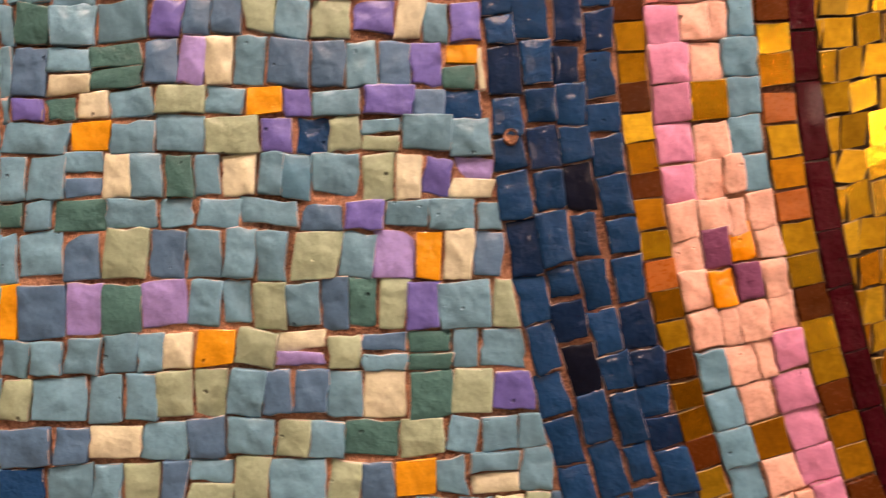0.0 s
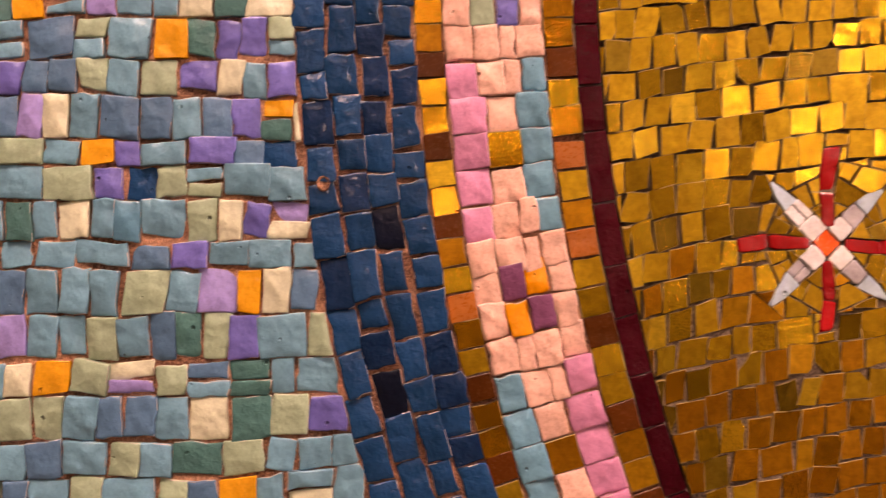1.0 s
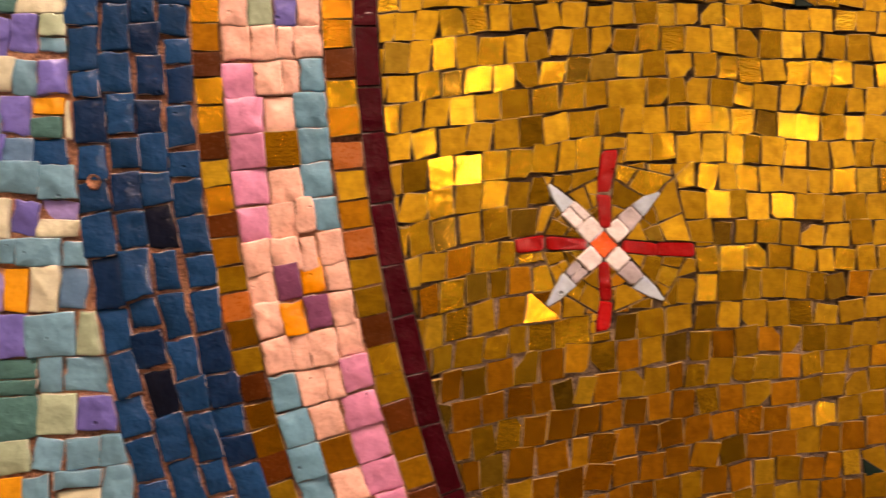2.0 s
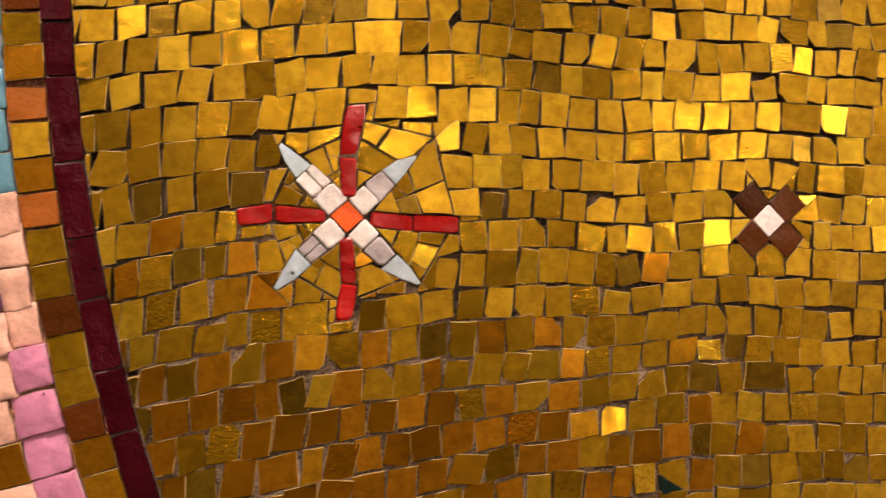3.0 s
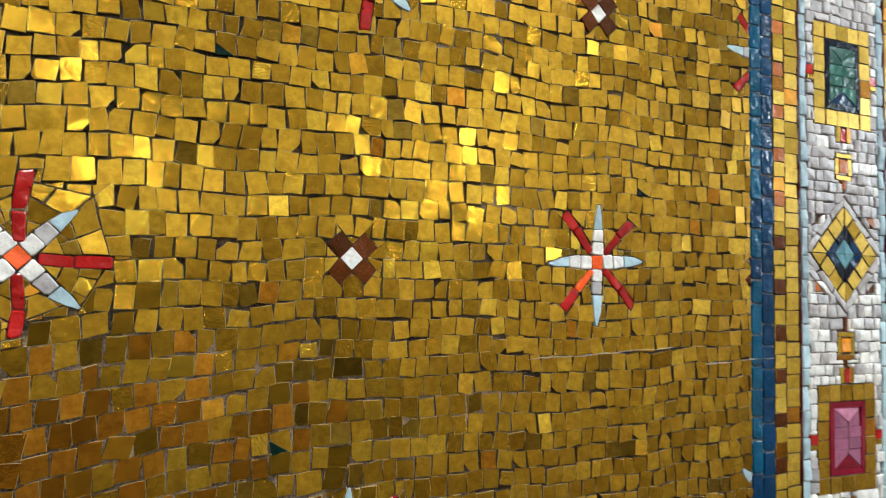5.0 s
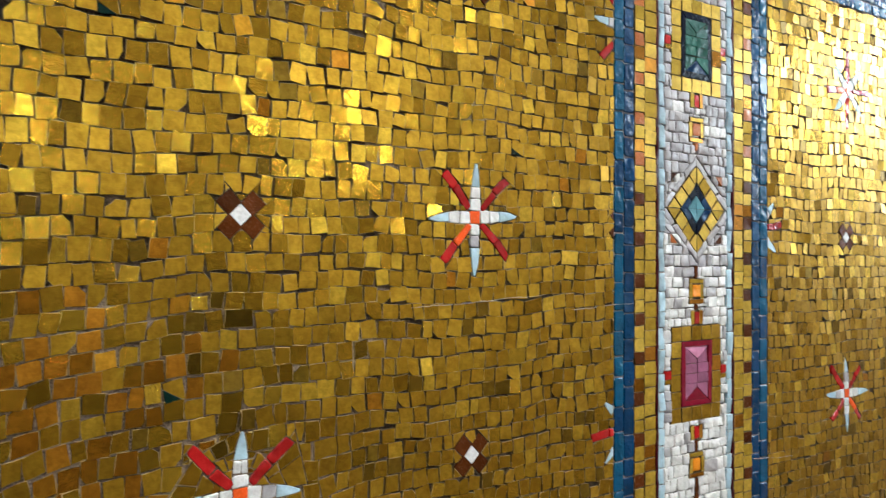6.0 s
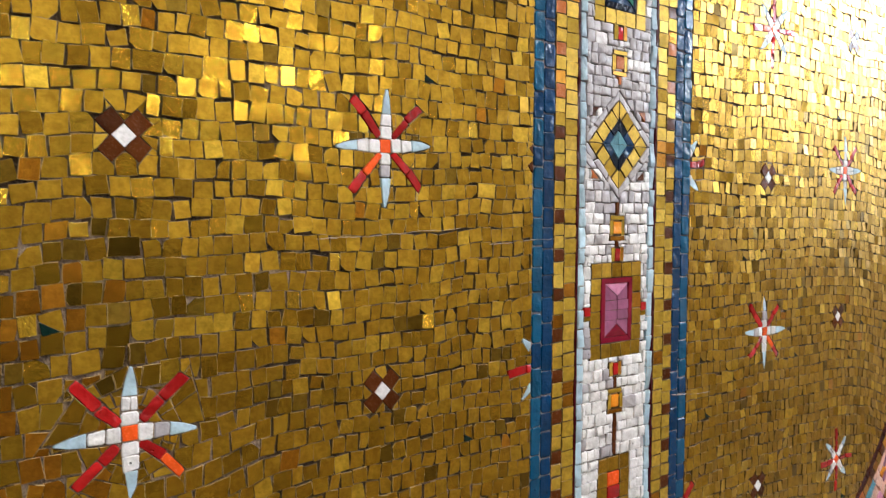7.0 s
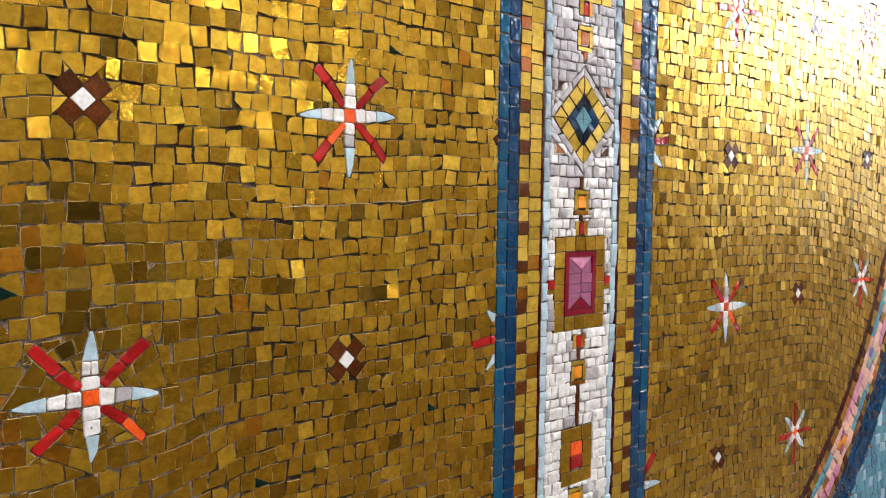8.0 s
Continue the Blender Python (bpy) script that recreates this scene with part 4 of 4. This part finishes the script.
def gold_ground(u0, u1, near, name, label):
    tiles, v = [], CZ - R_GOLD - 0.10
    while v < CZ + R_GOLD + 0.45:
        h = 0.0201 * rng.uniform(0.93, 1.07)
        u = u0 - rng.uniform(0, 0.02)
        while u < u1:
            w = 0.0205 * rng.choice((0.72, 0.84, 0.9, 0.95, 0.95, 1.0, 1.0, 1.08)) * (1.5 if rng.random() < 0.015 else 1)
            g = 0.00035 * rng.uniform(0.2, 2.6)
            a, b = u + g, u + w - g
            lean = rng.uniform(-0.0012, 0.0012)
            lo, hi = v + g, v + h - g
            if rng.random() < 0.04:
                hi -= h * rng.uniform(0.05, 0.2)
            q = [(a, lo + bend(a, v)), (b, lo + bend(b, v)), (b + lean, hi + bend(b, v + h)), (a + lean, hi + bend(a, v + h))]
            u += w
            x, z = middle(q)
            d = math.hypot(x - CX, z - CZ)
            if d > R_GOLD + 0.012 or z < 0.05:
                continue
            q = wobble(turned([(px - x, pz - z) for px, pz in q], x, z + rng.gauss(0, 0.0006), rng.gauss(0, 4.3)), 0.0011)
            q = cut(cut(q, 1, 0, u1 - 0.0008), -1, 0, -u0 - 0.0008)
            if len(q) > 2 and d > R_GOLD - 0.03:
                nx, nz = (x - CX) / d, (z - CZ) / d
                q = cut(q, nx, nz, nx * CX + nz * CZ + R_GOLD - 0.0008)
            if len(q) < 3:
                continue
            parts = [q]
            for ox, oz, reach, pieces, least in obstacles:
                if abs(x - ox) < reach + 0.02 and abs(z - oz) < reach + 0.02:
                    for p in pieces:
                        parts = [r for s in parts for r in without(s, p, 0.0008, least)]
            mat = gold_mat(x, z)
            odd_here = ODD if rng.random() > 0.002 else ODD + ((x, z),)
            for px, pz in odd_here:
                if math.dist((x, z), (px, pz)) < 0.0085:
                    chips = [cut(r, 0.5, 0.87, 0.5 * x + 0.87 * z - 0.0052) for r in parts]
                    tiles.extend(tile(r, "D", "cut") for r in chips if len(r) > 2)
                    parts = [r for r in (cut(r, -0.5, -0.87, -0.5 * x - 0.87 * z + 0.0046) for r in parts) if len(r) > 2]
            for r in parts:
                if area(r) < 1.6e-5:
                    continue
                if rng.random() < 0.28 and len(r) == 4:
                    k = rng.randrange(4)
                    p, n1 = r[k], r[(k + 1) % 4]
                    p0 = r[k - 1]
                    f = rng.choice((0.06, 0.1, 0.14, 0.2, 0.4)) * rng.uniform(0.7, 1.2)
                    r = r[:k] + [(p[0] + f * (p0[0] - p[0]), p[1] + f * (p0[1] - p[1])), (p[0] + f * (n1[0] - p[0]), p[1] + f * (n1[1] - p[1]))] + r[k + 1:]
                tiles.append(tile(r, mat, "gold"))
        v += h
    for side, q in star_gold:
        x, z = middle(q)
        if side == (-1 if u1 < BX else 1) and math.hypot(x - CX, z - CZ) < R_GOLD - 0.012:
            tiles.append(tile(q, gold_mat(x, z), "gold"))
    if u1 < BX:
        a = math.acos((u1 - CX) / R_GOLD)
        outline = [polar(R_GOLD, a + (2 * math.pi - 2 * a) * i / 100) for i in range(101)]
    else:
        a = math.acos((u0 - CX) / R_GOLD)
        outline = [polar(R_GOLD, -a + 2 * a * i / 100) for i in range(101)]
    bed = tagged(slab(name, outline, GROUT_GREY, 0.0125, 0.0062), label, "mosaic wall", kind="structure")
    grout_sheet(u0, u1, bed)
    lay(tiles, bed, near, 300, "tile", "tile_field")


gold_ground(CX - R_GOLD, BAND_W, (0.62, 1.50), "gold_ground_west", "wall ground of uneven gold glass tiles in grey grout")
gold_ground(BAND_E, CX + R_GOLD, (1.80, 1.40), "gold_ground_east", "wall ground of uneven gold glass tiles catching a bright glare")


# ---------------------------------------------------------------- the blue ground outside the border
X0, X1, Z0, Z1 = -0.85, 3.6, 0.02, 3.40
CHART_X, UNIT = -0.296, 0.00374
ROW_EDGES = (1.627, 1.600, 1.568, 1.5485, 1.5245, 1.494, 1.4737, 1.4422, 1.409, 1.383, 1.352, 1.3285, 1.300)
ROWS = (
    "b3 d6 b8 b9 P6 s5 s6 g6 b6 g7 P8 c5 b5 P6",
    "b2 s6 bc8 dd9 s6 p5 c5 b6 s8 s6 b6 s6 P6 od6",
    "b2 P6 d6 c5 b8 g9 b7 o7 P5 b9 P9 s6 n7",
    "b12 o7 b8 b9 g10 P6 n6 g6 bg7 b9 b8",
    "b5 b6 bs7 c5 b6 d5 b5 c6 b5 t5 b9 g6 c5 P5 pc8",
    "d4 b5 d9 b9 b6 b8 b10 s8 P7 b8 b8 b6",
    "b3 b8 s7 g8 s7 b6 b6 b6 g9 b6 p8 o5 c5 s6",
    "o3 s8 p6 d7 p8 b6 b5 g6 b6 s5 d5 g5 P6 b9 g7",
    "b5 b6 b6 b6 b5 c5 o7 g7 cp9 g6 sb8 dd8 b5 b8",
    "g5 b10 b6 b6 g6 g6 b6 s5 s6 b6 c8 d8 g7 P8",
    "s9 s6 c9 b8 s7 b8 g6 b6 d10 g8 b6 b7 b5",
    "n8 b8 b5 g6 s5 bg8 g6 b10 g6 s6 o7 b6 bc9 b6",
)
PALETTE = "bbbbbbbbbsssddgggccPPpot"
EAST_PALETTE = "bbbbbbbbttttllsb"


def blue_row_rise(x, z):
    return 0.036 * max(-0.4, min(0.3, x + 0.13)) + 0.007 * noise.noise((x * 6, z * 6, 3.3)) + 0.005 * noise.noise((x * 15, z * 15, 8.1))


def chance_row(a, b):
    out, x = [], a
    while x < b:
        w = rng.uniform(0.017, 0.034)
        palette = PALETTE if x < CX else EAST_PALETTE
        m = rng.choice(palette)
        if w > 0.024 and rng.random() < 0.2:
            m += rng.choice(palette)
        out.append((x, x + w, m))
        x += w
    return out


def blue_ground():
    rows, z = [], ROW_EDGES[0]
    for k, text in enumerate(ROWS):
        start_x = CHART_X + 0.03 * (ROW_EDGES[0] - ROW_EDGES[k])
        x, cells = start_x, []
        for word in text.split():
            m, w = word.rstrip("0123456789"), int("".join(c for c in word if c.isdigit())) * UNIT * (0.97 if k in (0, 1, 2, 3, 4, 6) else 1.0)
            cells.append((x, x + w, m))
            x += w
        first = chance_row(X0, start_x - 0.036)
        rows.append((ROW_EDGES[k + 1], ROW_EDGES[k], first + [(first[-1][1], start_x, "b")] + cells + chance_row(x, X1)))
    z = ROW_EDGES[0]
    while z < Z1:
        h = rng.uniform(0.020, 0.031)
        rows.append((z, z + h, chance_row(X0, X1)))
        z += h
    z = ROW_EDGES[-1]
    while z > Z0:
        h = rng.uniform(0.020, 0.031)
        rows.append((z - h, z, chance_row(X0, X1)))
        z -= h
    tiles = []
    for lo, hi, cells in rows:
        for a, b, m in cells:
            x, z = (a + b) / 2, (lo + hi) / 2
            d = math.hypot(x - CX, z - CZ)
            if d < R_NAVY - 0.02:
                continue
            parts = [(lo, hi, m[0])] if len(m) == 1 else [((lo + hi) / 2, hi, m[0]), (lo, (lo + hi) / 2, m[1])]
            for p, q, c in parts:
                g = rng.uniform(0.0002, 0.0009)
                k = 0.0 if rng.random() < 0.78 else rng.uniform(0.0, 0.005)
                drop = rng.gauss(0, 0.0007)
                s = rng.uniform(-0.0022, 0.0022)
                box_q = [(a + g, p + g + k), (b - g, p + g + k * rng.random()), (b - g + s, q - g), (a + g + s, q - g)]
                box_q = [(u, v + drop + blue_row_rise(u, v)) for u, v in wobble(turned([(u - x, v - z) for u, v in box_q], x, z, rng.gauss(0, 2.4)), 0.0013)]
                if d < R_NAVY + 0.04:
                    nx, nz = (x - CX) / d, (z - CZ) / d
                    box_q = cut(box_q, -nx, -nz, -(nx * CX + nz * CZ + R_NAVY + 0.0010))
                if len(box_q) > 2 and area(box_q) > 6e-5:
                    tiles.append(tile(box_q, c, "glass" if x < 0.4 and c != "o" else "cut"))

    def to_edge(a):
        c, s = math.cos(a), math.sin(a)
        k = min(((X1 if c > 0 else X0) - CX) / c if abs(c) > 1e-6 else 9e9, ((Z1 if s > 0 else Z0) - CZ) / s if abs(s) > 1e-6 else 9e9)
        return CX + k * c, CZ + k * s

    bed = ring_bed("blue_ground", lambda a: polar(R_NAVY, a), to_edge, GROUT_TERRACOTTA, 0.0125, 0.0024)
    tagged(bed, "wall ground of blue, green, purple and cream glass tiles in terracotta grout", "mosaic wall", kind="structure")
    lay(tiles, bed, (-0.12, 1.46), 300, "tile", "tile_field")


blue_ground()


# ---------------------------------------------------------------- seams between the mosaic's panels
def grout_seam(x0, z0, x1, z1):
    """A thin uneven line of pale grout that has squeezed out along a joint of two panels."""
    bm = bmesh.new()
    n = max(8, round((x1 - x0) / 0.006))
    rows = []
    for i in range(n + 1):
        f = i / n
        x = x0 + f * (x1 - x0)
        z = z0 + f * (z1 - z0) + 0.0022 * noise.noise((x * 25, 0, z0)) + 0.0006 * rng.uniform(-1, 1)
        w = 0.0006 * (0.3 + rng.random()) * (0.2 if i in (0, n) else 1)
        y = FACE - 0.0011 - 0.0005 * rng.random()
        rows.append([bm.verts.new(p) for p in ((x, FACE + 0.001, z - w), (x, y, z - 0.5 * w), (x, y, z + 0.5 * w), (x, FACE + 0.001, z + w))])
    for a, b in zip(rows, rows[1:]):
        for k in range(3):
            bm.faces.new((a[k], b[k], b[k + 1], a[k + 1]))
    bm.faces.new(rows[0])
    bm.faces.new(rows[-1][::-1])
    bmesh.ops.recalc_face_normals(bm, faces=bm.faces)
    me = bpy.data.meshes.new("grout_seam")
    bm.to_mesh(me)
    bm.free()
    me.materials.append(GROUT_LIGHT)
    tagged(new("grout_seam", me), "thin pale line of squeezed-out grout across the tiles", "grout seam", kind="structure")


for line in ((0.917, 1.414, 1.128, 1.425), (1.177, 1.402, 1.300, 1.410), (1.586, 1.140, 1.700, 1.130)):
    grout_seam(*line)
